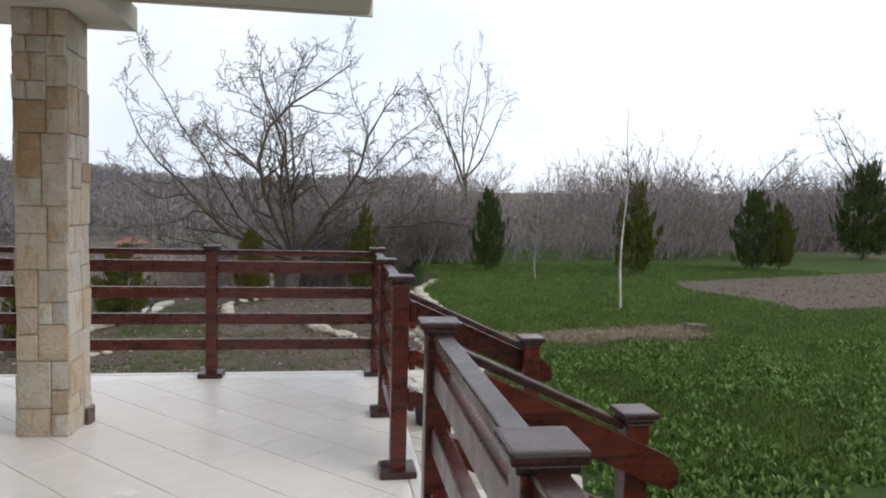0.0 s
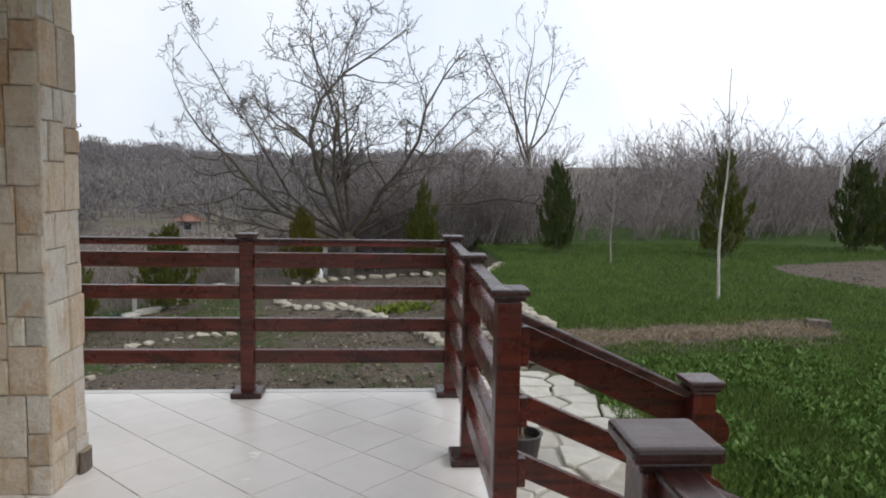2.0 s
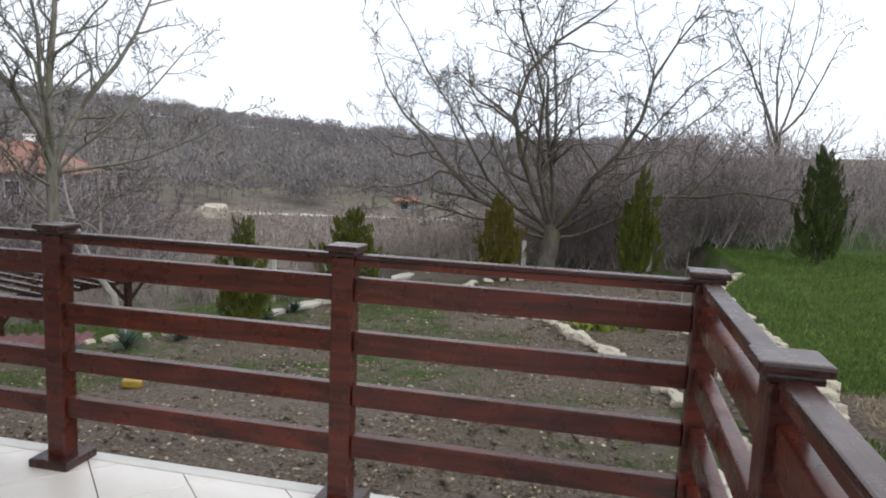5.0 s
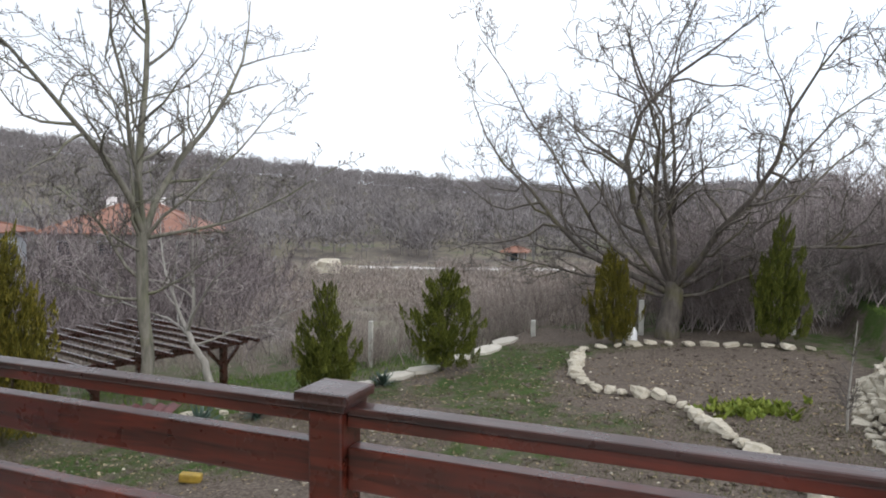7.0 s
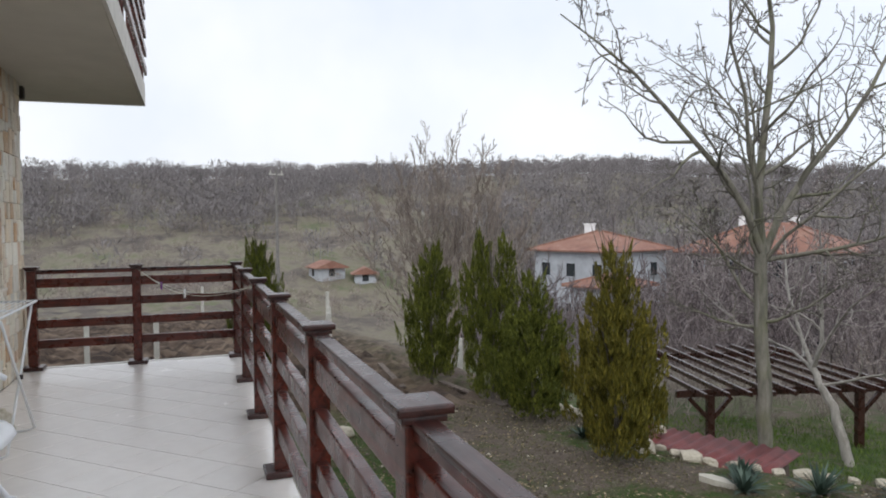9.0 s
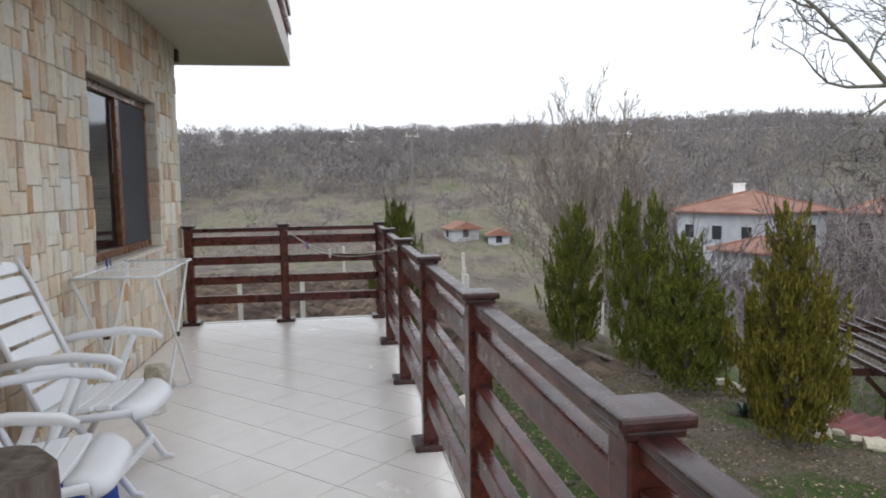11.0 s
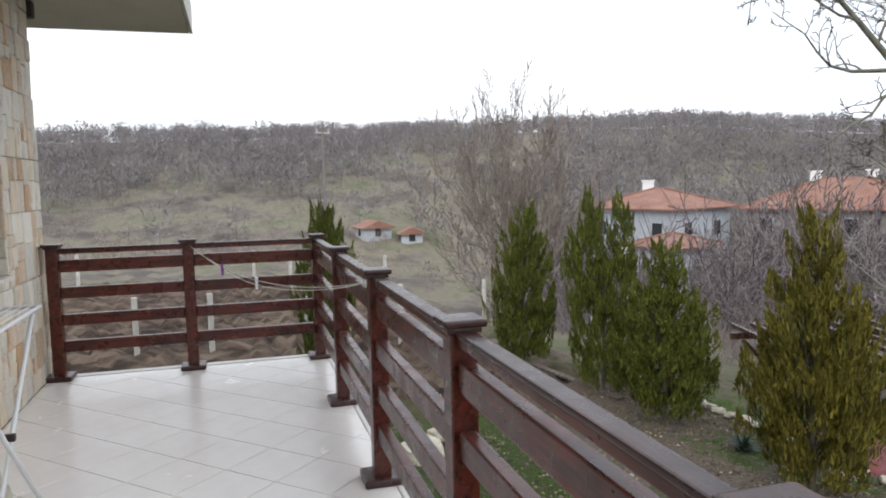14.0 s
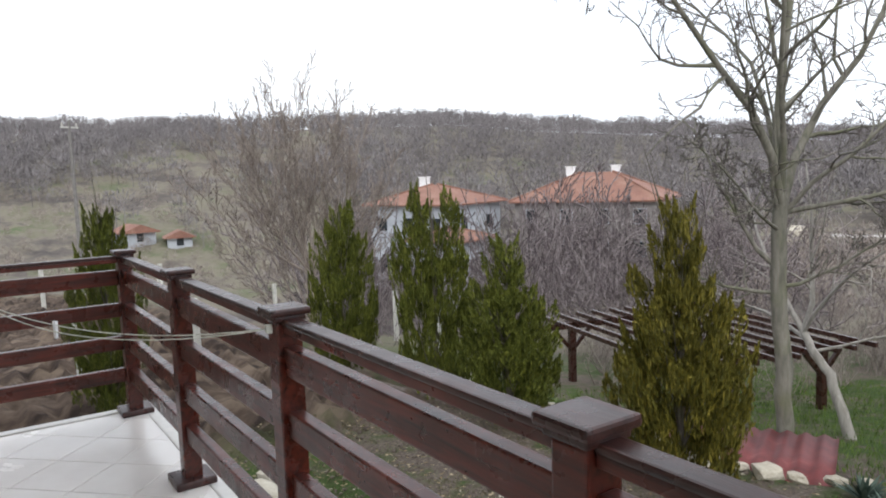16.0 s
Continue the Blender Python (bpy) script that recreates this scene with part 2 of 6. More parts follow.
def height(x, y):
    x, y = np.asarray(x, float), np.asarray(y, float)
    lawn = -0.36 + 0.02 * np.clip(x, 0, 15) + 0.014 * np.clip(y, -10, 14)
    garden = np.maximum(-0.70 + 0.085 * np.minimum(x, 0.6) , -1.66)
    g = garden + (lawn - garden) * smooth(-0.12, 0.12, x - lawn_edge(y)) * smooth(1.6, 2.4, y)
    g = np.where(y <= 2.4, garden + (lawn - garden) * smooth(0.15 + 0.45 * smooth(0.2, 2.4, y), 0.45 + 0.85 * smooth(0.2, 2.4, y), x), g)
    beyond = ledge_distance(x, y)
    g = g - 0.45 * smooth(0.0, 0.35, beyond) - 0.11 * np.clip(beyond - 0.5, 0, 6)
    r = np.hypot(x, y)
    az = np.degrees(np.arctan2(-x, y))
    west = smooth(-10, 8, az) * (1 - smooth(120, 160, az))
    north = 1 - smooth(35, 48, az)
    fall = (-8.2 + 3.4 * north) * smooth(14, 78, r - 3 * np.cos(np.radians(az) * 3))
    near_w = smooth(70, 90, az)
    fall = fall * (1 - near_w * (0.45 - 0.2 * smooth(60, 110, r)))
    z = g + fall * west
    el = np.interp(az, [c[0] for c in CREST], [c[1] for c in CREST])
    crest = 1.4 + 330 * np.tan(np.radians(el))
    floor_z = -0.5 - (8.0 - 1.6 * north) * west + 2.2 * smooth(64, 78, az) * west
    hill = floor_z + (crest - floor_z) * smooth(115, 330, r) ** 0.8
    z = np.where(r > 100, z * (1 - smooth(100, 125, r)) + hill * smooth(100, 125, r), z)
    return z


def ground_at(x, y):
    return float(height(x, y))


def build_ground():
    n = 560
    a, reach = 6.0, 1500.0
    u = np.linspace(-1, 1, n)
    c = a * np.sinh(u * np.arcsinh(reach / a))
    X, Y = np.meshgrid(c - 2.5, c + 4.0)
    Z = height(X, Y)
    rng = np.random.default_rng(3)
    rough = rng.normal(0, 1, X.shape)
    gr = np.zeros_like(X)
    lawn = smooth(-0.1, 0.25, X - lawn_edge(Y)) * smooth(1.5, 2.3, Y) + (Y <= 2.3) * smooth(0.9, 1.2, X)
    lawn = np.clip(lawn, 0, 1)
    bed = smooth(0.5, -0.1, np.abs(Y - 2.9 - 0.10 * (X - 3)) - 0.42) * smooth(4.9, 4.3, X)
    plot = smooth(-0.3, 0.3, X - 6.6 - 0.3 * np.maximum(0, 6 - Y) + 0.2 * np.sin(Y * 2)) * smooth(-0.2, 0.3, Y - 4.3 - 0.06 * (X - 5)) * smooth(0.3, -0.3, Y - 7.9 - 0.2 * (X - 6))
    gr = lawn * (1 - bed) * (1 - plot)
    patch = np.array([noise.noise(Vector((x * 0.45, y * 0.7, 3.3))) for x, y in zip(X.ravel(), Y.ravel())]).reshape(X.shape)
    garden_green = smooth(-0.2, 0.3, patch) * 0.6 + 0.55 * smooth(1.1, 0.2, np.abs(Y - 1.0)) * (X < 0.6) + 0.45 * smooth(-5.0, -7.0, X) * smooth(4.2, 3.0, Y) + 0.45 * smooth(1.2, 0.3, np.hypot((X + 3.0) / 1.8, (Y - 8.6) / 1.5))
    bare = smooth(0.3, -0.1, np.hypot((X + 0.7) / 1.8, (Y - 8.6) / 1.9) - 1) + smooth(0.3, -0.1, np.hypot((X + 3.6) / 2.0, (Y - 2.8) / 1.1) - 1)
    gr = np.where(X < lawn_edge(Y), np.clip(garden_green * (1 - np.clip(bare, 0, 1)), 0, 0.8) * 0.85, gr)
    gr = np.where(ledge_distance(X, Y) > 0.2, 0.5 + 0.3 * patch, gr)
    R = np.hypot(X, Y)
    far = smooth(16, 26, R)
    Z = Z + rough * 0.008 * (R < 18) * (1 - 0.4 * lawn) + np.where(R > 20, patch * smooth(20, 60, R) * 0.6, 0) * smooth(3, 14, np.abs(R * np.cos(np.radians(np.degrees(np.arctan2(-X, Y)) - 20)) - 99)) - 0.03 * bed
    az = np.degrees(np.arctan2(-X, Y))
    plough = smooth(-11.5, -13.0, X) * smooth(6.0, 3.0, Y) * smooth(-20, -12, Y) * smooth(45, 38, R)
    Z = Z + plough * rng.normal(0, 0.09, X.shape)
    road = smooth(2.0, 1.3, np.abs(R * np.cos(np.radians(az - 20)) - 99)) * smooth(7, 8, az) * smooth(33, 32, az)
    idx = np.arange(n * n).reshape(n, n)
    f = np.stack([idx[:-1, :-1], idx[:-1, 1:], idx[1:, 1:], idx[1:, :-1]], -1).reshape(-1, 4)
    ob = from_arrays("ground", np.stack([X, Y, Z], -1).reshape(-1, 3), f, M_GROUND, smooth=True)
    for name, v in (("grass", gr), ("far", far * (1 - 0)), ("plough", plough), ("road", road)):
        ob.data.attributes.new(name, "FLOAT", "POINT").data.foreach_set("value", v.ravel().astype(np.float32))
    return tagged(ob, "rolling garden ground of green lawn, bare soil, ploughed field and dry hillside", "ground", kind="structure")


build_ground()

# terrace and house shell
T_W, T_E, T_N, T_S = -9.25, 0.12, 0.12, -8.0
H_E, H_N = -3.2, -2.05
SLAB_TOP = -0.012


def structure(name, bm, mat, label, cat=""):
    return tagged(part(name, bm, mat), label, cat, kind="structure")


def build_terrace():
    bm = bmesh.new()
    box(bm, (T_W + T_E) / 2, (T_N + T_S) / 2, (SLAB_TOP - 1.9) / 2, T_E - T_W - 0.04, T_N - T_S - 0.04, 1.9 + SLAB_TOP)
    structure("terrace_slab", bm, M_GROUT, "raised concrete terrace base under pale tiles", "terrace")
    bm = bmesh.new()
    box(bm, (T_W + T_E) / 2, T_N - 0.03, -0.022, T_E - T_W + 0.06, 0.075, 0.05, bevel=0.01)
    box(bm, T_E - 0.03, (T_N - 0.0675 + T_S) / 2 - 0.002, -0.022, 0.075, T_N - T_S - 0.0675, 0.05, bevel=0.01)
    box(bm, T_W + 0.03, (T_N - 0.0675 + T_S) / 2 - 0.002, -0.022, 0.075, T_N - T_S - 0.0675, 0.05, bevel=0.01)
    structure("terrace_edge", bm, M_EDGE, "pale stone nosing along the terrace edge", "edging")


build_terrace()


def clip_poly(poly, x0, x1, y0, y1):
    for axis, lim, keep in ((0, x0, 1), (0, x1, -1), (1, y0, 1), (1, y1, -1)):
        out = []
        for i, p in enumerate(poly):
            q = poly[(i + 1) % len(poly)]
            a, b = (p[axis] - lim) * keep, (q[axis] - lim) * keep
            if a >= 0:
                out.append(p)
            if a * b < 0:
                t = a / (a - b)
                out.append((p[0] + (q[0] - p[0]) * t, p[1] + (q[1] - p[1]) * t))
        poly = out
        if not poly:
            return []
    return poly


def slab_box(name, x0, x1, y0, y1, z0, z1, mat, label, cat="", bevel=0.0):
    bm = boxed((x0 + x1) / 2, (y0 + y1) / 2, (z0 + z1) / 2, x1 - x0, y1 - y0, z1 - z0, bevel=bevel)
    return structure(name, bm, mat, label, cat)


WIN = (-8.35, -6.50, 0.90, 2.20)


def build_house():
    """The house's shell: a north wall with a window opening, an east wall, roof slabs over them."""
    x0, x1, z0, z1 = WIN
    top, back = 2.90, -9.0
    bm = bmesh.new()
    y = H_N - 0.15
    box(bm, (T_W + x0) / 2, y, top / 2, x0 - T_W, 0.24, top)
    box(bm, (x1 + H_E) / 2, y, top / 2, H_E - x1, 0.24, top)
    box(bm, (x0 + x1) / 2, y, z0 / 2, x1 - x0, 0.24, z0)
    box(bm, (x0 + x1) / 2, y, (z1 + top) / 2, x1 - x0, 0.24, top - z1)
    structure("wall_north", bm, M_MORTAR, "house wall clad in split sandstone with a window opening", "wall")
    bm = boxed(H_E - 0.12, (H_N - 0.27 + back) / 2, top / 2, 0.24, H_N - 0.27 - back, top)
    structure("wall_east", bm, M_PLASTER, "plain cream rendered house wall", "wall")
    bm = boxed(T_W + 0.12, (H_N - 0.27 + back) / 2, top / 2, 0.24, H_N - 0.27 - back, top)
    structure("wall_west", bm, M_PLASTER, "plain cream rendered house wall", "wall")
    slab_box("wall_south", T_W, H_E, back - 0.24, back, 0, top, M_PLASTER, "plain cream rendered house wall", "wall")
    slab_box("floor", T_W + 0.25, H_E - 0.25, back, H_N - 0.28, 0.0, 0.03, M_GROUT, "dark room floor inside the house", "floor")
    slab_box("ceiling", -10.42, -2.3, -9.2, -0.98, 2.90, 3.12, M_PLASTER, "cream plastered balcony soffit over the terrace", "ceiling")
    slab_box("trim", -10.45, -2.3, -0.975, -0.945, 2.895, 3.16, M_FASCIA, "pale weathered balcony edge band", "trim")
    slab_box("trim", -10.455, -10.425, -9.2, -0.98, 2.895, 3.16, M_FASCIA, "pale weathered balcony edge band", "trim")
    slab_box("ceiling", -2.28, -0.14, -8.0, -1.08, 2.62, 2.86, M_PLASTER, "cream plastered porch soffit over the terrace corner", "ceiling")
    slab_box("trim", -2.28, -0.12, -1.075, -1.045, 2.60, 2.88, M_FASCIA, "pale porch edge band with a dark drip line", "trim")
    slab_box("trim", -2.6, -1.60, -1.62, -0.92, 2.45, 2.598, M_PLASTER, "cream rendered beam end over the stone pillar", "beam")
    slab_box("wall_upper", T_W, -2.6, -9.0, -2.6, 3.13, 6.0, M_PLASTER, "plain cream upper storey wall", "wall")


build_house()


def cladding(name, parent, u0, u1, z0, z1, place, seed, skip=None, lo=0.12, hi=0.30, mat=M_CLAD):
    """Split stone pieces over a face, cut like a broken bond: blocks are halved at random until they are small."""
    rnd = random.Random(seed)
    cells, todo = [], []
    z = z0
    while z < z1 - 0.02:
        h = min(rnd.uniform(0.36, 0.55), z1 - z)
        if z1 - z - h < 0.12:
            h = z1 - z
        todo.append((u0, u1, z, z + h))
        z += h
    while todo:
        a, b, c, d = todo.pop()
        w, h = b - a, d - c
        if w > hi or (w > lo * 1.6 and w > h * 1.1) or (w > lo * 1.3 and h < 0.2 and w > 0.2):
            k = a + w * (rnd.uniform(0.35, 0.65) if w < 1.2 else 0.5 + rnd.uniform(-0.1, 0.1))
            todo += [(a, k, c, d), (k, b, c, d)]
        elif h > 0.30 or (h > 0.22 and rnd.random() < 0.5):
            k = c + h * rnd.uniform(0.36, 0.64)
            todo += [(a, b, c, k), (a, b, k, d)]
        else:
            cells.append((a, b, c, d))
    if skip:
        a0, a1, b0, b1 = skip
        out = []
        for a, b, c, d in cells:
            if not (a < a1 and b > a0 and c < b1 and d > b0):
                out.append((a, b, c, d))
                continue
            if a < a0 - 0.02:
                out.append((a, a0, c, d))
            if b > a1 + 0.02:
                out.append((a1, b, c, d))
            ua, ub = max(a, a0), min(b, a1)
            if c < b0 - 0.02:
                out.append((ua, ub, c, b0))
            if d > b1 + 0.02:
                out.append((ua, ub, b1, d))
        cells = out
    for a, b, c, d in cells:
        g, k = 0.0016, 0.006
        o = rnd.uniform(0.020, 0.034)
        j = [rnd.uniform(-0.004, 0.004) for _ in range(8)]
        pts = [(a + g, c + g), (b - g, c + g), (b - g, d - g), (a + g, d - g)]
        inner = [(a + g + k, c + g + k), (b - g - k, c + g + k), (b - g - k, d - g - k), (a + g + k, d - g - k)]
        mid = ((a + b) / 2 + j[4], (c + d) / 2 + j[5])
        vs = [place(*q, 0.0) for q in pts] + [place(*q, o * 0.75) for q in pts] + [place(q[0], q[1], o + j[4 + i]) for i, q in enumerate(inner)] + [place(*mid, o + 0.005)]
        fs = [(0, 1, 5), (0, 5, 4), (1, 2, 6), (1, 6, 5), (2, 3, 7), (2, 7, 6), (3, 0, 4), (3, 4, 7),
              (4, 5, 9), (4, 9, 8), (5, 6, 10), (5, 10, 9), (6, 7, 11), (6, 11, 10), (7, 4, 8), (7, 8, 11),
              (8, 9, 12), (9, 10, 12), (10, 11, 12), (11, 8, 12)]
        me = bpy.data.meshes.new("stone")
        me.from_pydata(vs, [], fs)
        me.materials.append(mat)
        ob = new("stone", me)
        ob.parent = parent


# railings
POST_X = [0.0, -1.294, -2.573, -3.89, -5.197, -6.505, -7.81, -9.12]
RAIL_C = 1.04
POST, CAP, PLATE = 0.084, 0.131, 0.190


def make_post(label="dark red-stained timber railing post with a cap and base plate", base=0.0, top=RAIL_C, foot=True):
    root = new("railing_post")
    h = top - base
    part("post", boxed(0, 0, base + h / 2 - 0.02, POST, POST, h - 0.045 if not foot else h - 0.05, bevel=0.006), M_RAIL, root)
    bm = bmesh.new()
    box(bm, 0, 0, top - 0.012, CAP, CAP, 0.024, bevel=0.008)
    box(bm, 0, 0, top - 0.033, CAP - 0.026, CAP - 0.026, 0.017, bevel=0.005)
    part("cap", bm, M_CAPW, root, "weathered dark timber post cap")
    if foot:
        bm = bmesh.new()
        box(bm, 0, 0, base + 0.019, PLATE, PLATE, 0.038, bevel=0.010)
        part("base_plate", bm, M_CAPW, root, "thick bevelled dark timber base plate")
    tagged(root, label, "railing post", "posts of the terrace railing")
    return root


def rail_bay(length):
    """One bay along +x between two posts, with a grooved handrail and four boards."""
    root = new("railing_bay")
    tagged(root, "dark red-stained timber railing bay with a handrail and four boards", "railing", "bays of the terrace railing")
    a, b = POST / 2 + 0.001, length - POST / 2 - 0.001
    bm = bmesh.new()
    box(bm, (a + b) / 2, 0, 0.998, b - a, 0.058, 0.018, bevel=0.006)
    part("handrail", bm, M_CAPW, root, "weathered dark timber handrail with a rounded edge")
    part("rail_batten", boxed((a + b) / 2, 0, 0.976, b - a, 0.048, 0.0255, bevel=0.003), M_RAIL, root)
    for z, h in ((0.872, 0.094), (0.668, 0.086), (0.460, 0.086), (0.256, 0.086)):
        part("board", boxed((a + b) / 2, 0, z, b - a, 0.048, h, bevel=0.006), M_RAIL, root)
    return root


def build_rails():
    first = make_post()
    spots = [(x, 0.0) for x in POST_X] + [(0, -1.087), (0, -2.13), (0, -3.50), (0, -4.645), (0, -5.79), (0, -6.93), (-9.12, -1.006), (-9.12, -1.97)]
    for i, (x, y) in enumerate(spots):
        if i == 0:
            first.matrix_basis = pose(x, y, 0)
        else:
            copy_thing(first, pose(x, y, 0, 0, 0, (i * 37 % 5 - 2) * 0.4))
    bays = [((POST_X[i + 1], 0), (POST_X[i], 0)) for i in range(7)]
    bays += [((0, -1.087), (0, 0)), ((0, -2.13), (0, -1.087)), ((0, -4.645), (0, -3.50)), ((0, -5.79), (0, -4.645)), ((0, -6.93), (0, -5.79))]
    bays += [((-9.12, -1.006), (-9.12, 0)), ((-9.12, -1.97), (-9.12, -1.006))]
    for (ax, ay), (bx, by) in bays:
        b = rail_bay(math.hypot(bx - ax, by - ay))
        b.matrix_basis = pose(ax, ay, 0, 0, 0, math.degrees(math.atan2(by - ay, bx - ax)))


build_rails()


def stair_rail(y, side):
    """The sloped rail beside the garden steps, from the terrace post down to its own foot post. side: +1 when the steps lie to its south."""
    root = empty("stair_railing", pose(0, y, 0), "dark red-stained stair railing with sloped boards and an end post", "railing", "railings of the garden steps")
    gx, gz = 0.705, 0.715
    slope = math.atan2(-0.30, 0.67)
    foot = -0.38
    part("post", boxed(gx, 0, (gz + foot) / 2 - 0.02, POST, POST, gz - foot - 0.045, bevel=0.006), M_RAIL, root)
    bm = bmesh.new()
    box(bm, gx, 0, gz - 0.012, CAP, CAP, 0.024, bevel=0.008)
    box(bm, gx, 0, gz - 0.033, CAP - 0.026, CAP - 0.026, 0.017, bevel=0.005)
    part("cap", bm, M_CAPW, root, "weathered dark timber post cap")
    rot = Matrix.Rotation(-slope, 4, "Y")
    off = 0.058 * side
    for z, h, name in ((0.855, 0.12, "board"), (0.62, 0.085, "board"), (0.40, 0.085, "board")):
        x0, x1 = 0.03, gx + 0.14
        n = 8
        bm = bmesh.new()
        hh = h / 2
        prof = [(x0, -hh), (x0, hh)] + [(x1 - hh + hh * math.sin(a), hh * math.cos(a)) for a in (math.pi * k / n for k in range(n + 1))]
        ring = [[bm.verts.new((px, off + s * 0.017, z + pz + (px - x0) * math.tan(slope))) for px, pz in prof] for s in (-1, 1)]
        bm.faces.new(ring[0])
        bm.faces.new(ring[1][::-1])
        for k in range(len(prof)):
            q = (k + 1) % len(prof)
            bm.faces.new((ring[0][k], ring[1][k], ring[1][q], ring[0][q]))
        bmesh.ops.recalc_face_normals(bm, faces=bm.faces)
        part(name, bm, M_RAIL, root)
        part("bracket", boxed(0.07, off * 0.5 + 0.0, z - 0.03, 0.03, 0.06, h + 0.02, bevel=0.004), M_RAIL, root)
    L = gx / math.cos(slope) - 0.1
    bm = bmesh.new()
    box(bm, gx / 2, 0, 0.955 + gx / 2 * math.tan(slope) - 0.0, L, 0.058, 0.030, rot, bevel=0.006)
    part("handrail", bm, M_CAPW, root, "weathered dark timber handrail")
    return root


stair_rail(-2.10, 1)
stair_rail(-3.43, -1)


# stone pillar
def build_pillar():
    x0, x1, y0, y1 = -2.14, -1.85, -1.41, -1.06
    top = 2.449
    root = empty("pillar", pose((x0 + x1) / 2, (y0 + y1) / 2, 0), "square pillar clad in rough tan and grey split stone", "pillar")
    cx, cy = (x0 + x1) / 2, (y0 + y1) / 2
    w, d = x1 - x0, y1 - y0
    part("core", boxed(0, 0, top / 2, w - 0.05, d - 0.05, top), M_MORTAR, root)
    e = 0.025
    faces = [
        (w, lambda u, z, o: (-w / 2 + u, -d / 2 + e - o, z)),
        (d, lambda u, z, o: (w / 2 - e + o, -d / 2 + u, z)),
        (w, lambda u, z, o: (w / 2 - u, d / 2 - e + o, z)),
        (d, lambda u, z, o: (-w / 2 + e - o, d / 2 - u, z)),
    ]
    for i, (span, place) in enumerate(faces):
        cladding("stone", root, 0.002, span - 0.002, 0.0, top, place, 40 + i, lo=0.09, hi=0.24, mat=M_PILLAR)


build_pillar()


# plants
def bark_mat(name, a, b, moss=None):
    m = Mat(name, 0.9, spec=0.2)
    n = m.noise(1.0, 6, 0.65, m.mapped((14, 14, 3), "World"), 0.5)
    c = m.ramp(n, [(0.3, a), (0.7, b)])
    if moss:
        c = m.mix(m.value_of(m.noise(2.0, 4, 0.6, m.mapped(space="World")), 0.5, 0.68, 0, 0.7), c, moss)
    return m.color(c).bump(n, 0.5, 0.01).m


def leaf_mat(name, a, b, c, clump=0.0):
    m = Mat(name, 0.7, spec=0.25)
    c0 = m.ramp(m.island(), [(0.0, a), (0.5, b), (1.0, c)])
    if clump:
        c0 = m.mix(m.value_of(m.noise(clump, 3, 0.6, m.mapped(space="World")), 0.35, 0.62, 0.0, 0.55), c0, a)
    m.color(c0)
    m.b.inputs["Transmission Weight"].default_value = 0.0
    return m.m


M_BARK = bark_mat("grey_bark", (0.065, 0.056, 0.05), (0.17, 0.15, 0.13), (0.115, 0.11, 0.04))
M_BARK_PALE = bark_mat("pale_bark", (0.10, 0.098, 0.078), (0.24, 0.225, 0.19), (0.14, 0.145, 0.085))
M_TWIG = bark_mat("twig_bark", (0.080, 0.070, 0.064), (0.175, 0.155, 0.142))
M_BIRCH = bark_mat("birch_bark", (0.34, 0.31, 0.27), (0.72, 0.70, 0.66))
M_WHITEWASH = bark_mat("limed_bark", (0.20, 0.185, 0.165), (0.40, 0.38, 0.345))
M_BRUSH = leaf_mat("brush_stems", (0.14, 0.115, 0.115), (0.27, 0.23, 0.225), (0.42, 0.37, 0.355))
M_BRUSH_TAN = leaf_mat("tan_brush_stems", (0.13, 0.105, 0.095), (0.25, 0.21, 0.185), (0.38, 0.33, 0.29))
M_ORCHARD = leaf_mat("plum_twigs", (0.070, 0.055, 0.058), (0.145, 0.118, 0.120), (0.27, 0.235, 0.23))
M_WILLOW = leaf_mat("willow_twigs", (0.14, 0.112, 0.095), (0.24, 0.20, 0.17), (0.33, 0.28, 0.245))
# distance haze is put into the colour: twigs paler and greyer than bark
M_FAR_HAZY = leaf_mat("hazy_far_wood", (0.125, 0.113, 0.115), (0.22, 0.20, 0.20), (0.33, 0.31, 0.305), 0.03)
M_THUJA = leaf_mat("thuja_green", (0.044, 0.056, 0.008), (0.094, 0.110, 0.015), (0.20, 0.21, 0.036), 5.0)
M_THUJA_OLIVE = leaf_mat("thuja_olive", (0.058, 0.056, 0.009), (0.122, 0.110, 0.015), (0.24, 0.195, 0.030), 5.0)
M_THUJA_DARK = leaf_mat("thuja_dark", (0.036, 0.052, 0.015), (0.066, 0.090, 0.022), (0.110, 0.138, 0.036), 5.0)
M_GRASS = leaf_mat("grass_blades", (0.050, 0.095, 0.014), (0.110, 0.175, 0.030), (0.20, 0.27, 0.065), 2.2)
M_GARDEN_GRASS = leaf_mat("sparse_grass_blades", (0.060, 0.068, 0.026), (0.115, 0.120, 0.052), (0.22, 0.20, 0.11), 1.3)
M_WEED = leaf_mat("broad_weed_leaves", (0.060, 0.120, 0.020), (0.110, 0.195, 0.040), (0.18, 0.28, 0.09))
M_STRAW = leaf_mat("dry_grass", (0.16, 0.115, 0.065), (0.27, 0.21, 0.13), (0.40, 0.33, 0.22))
M_AGAVE = leaf_mat("agave_leaves", (0.035, 0.06, 0.045), (0.065, 0.10, 0.08), (0.11, 0.15, 0.12))


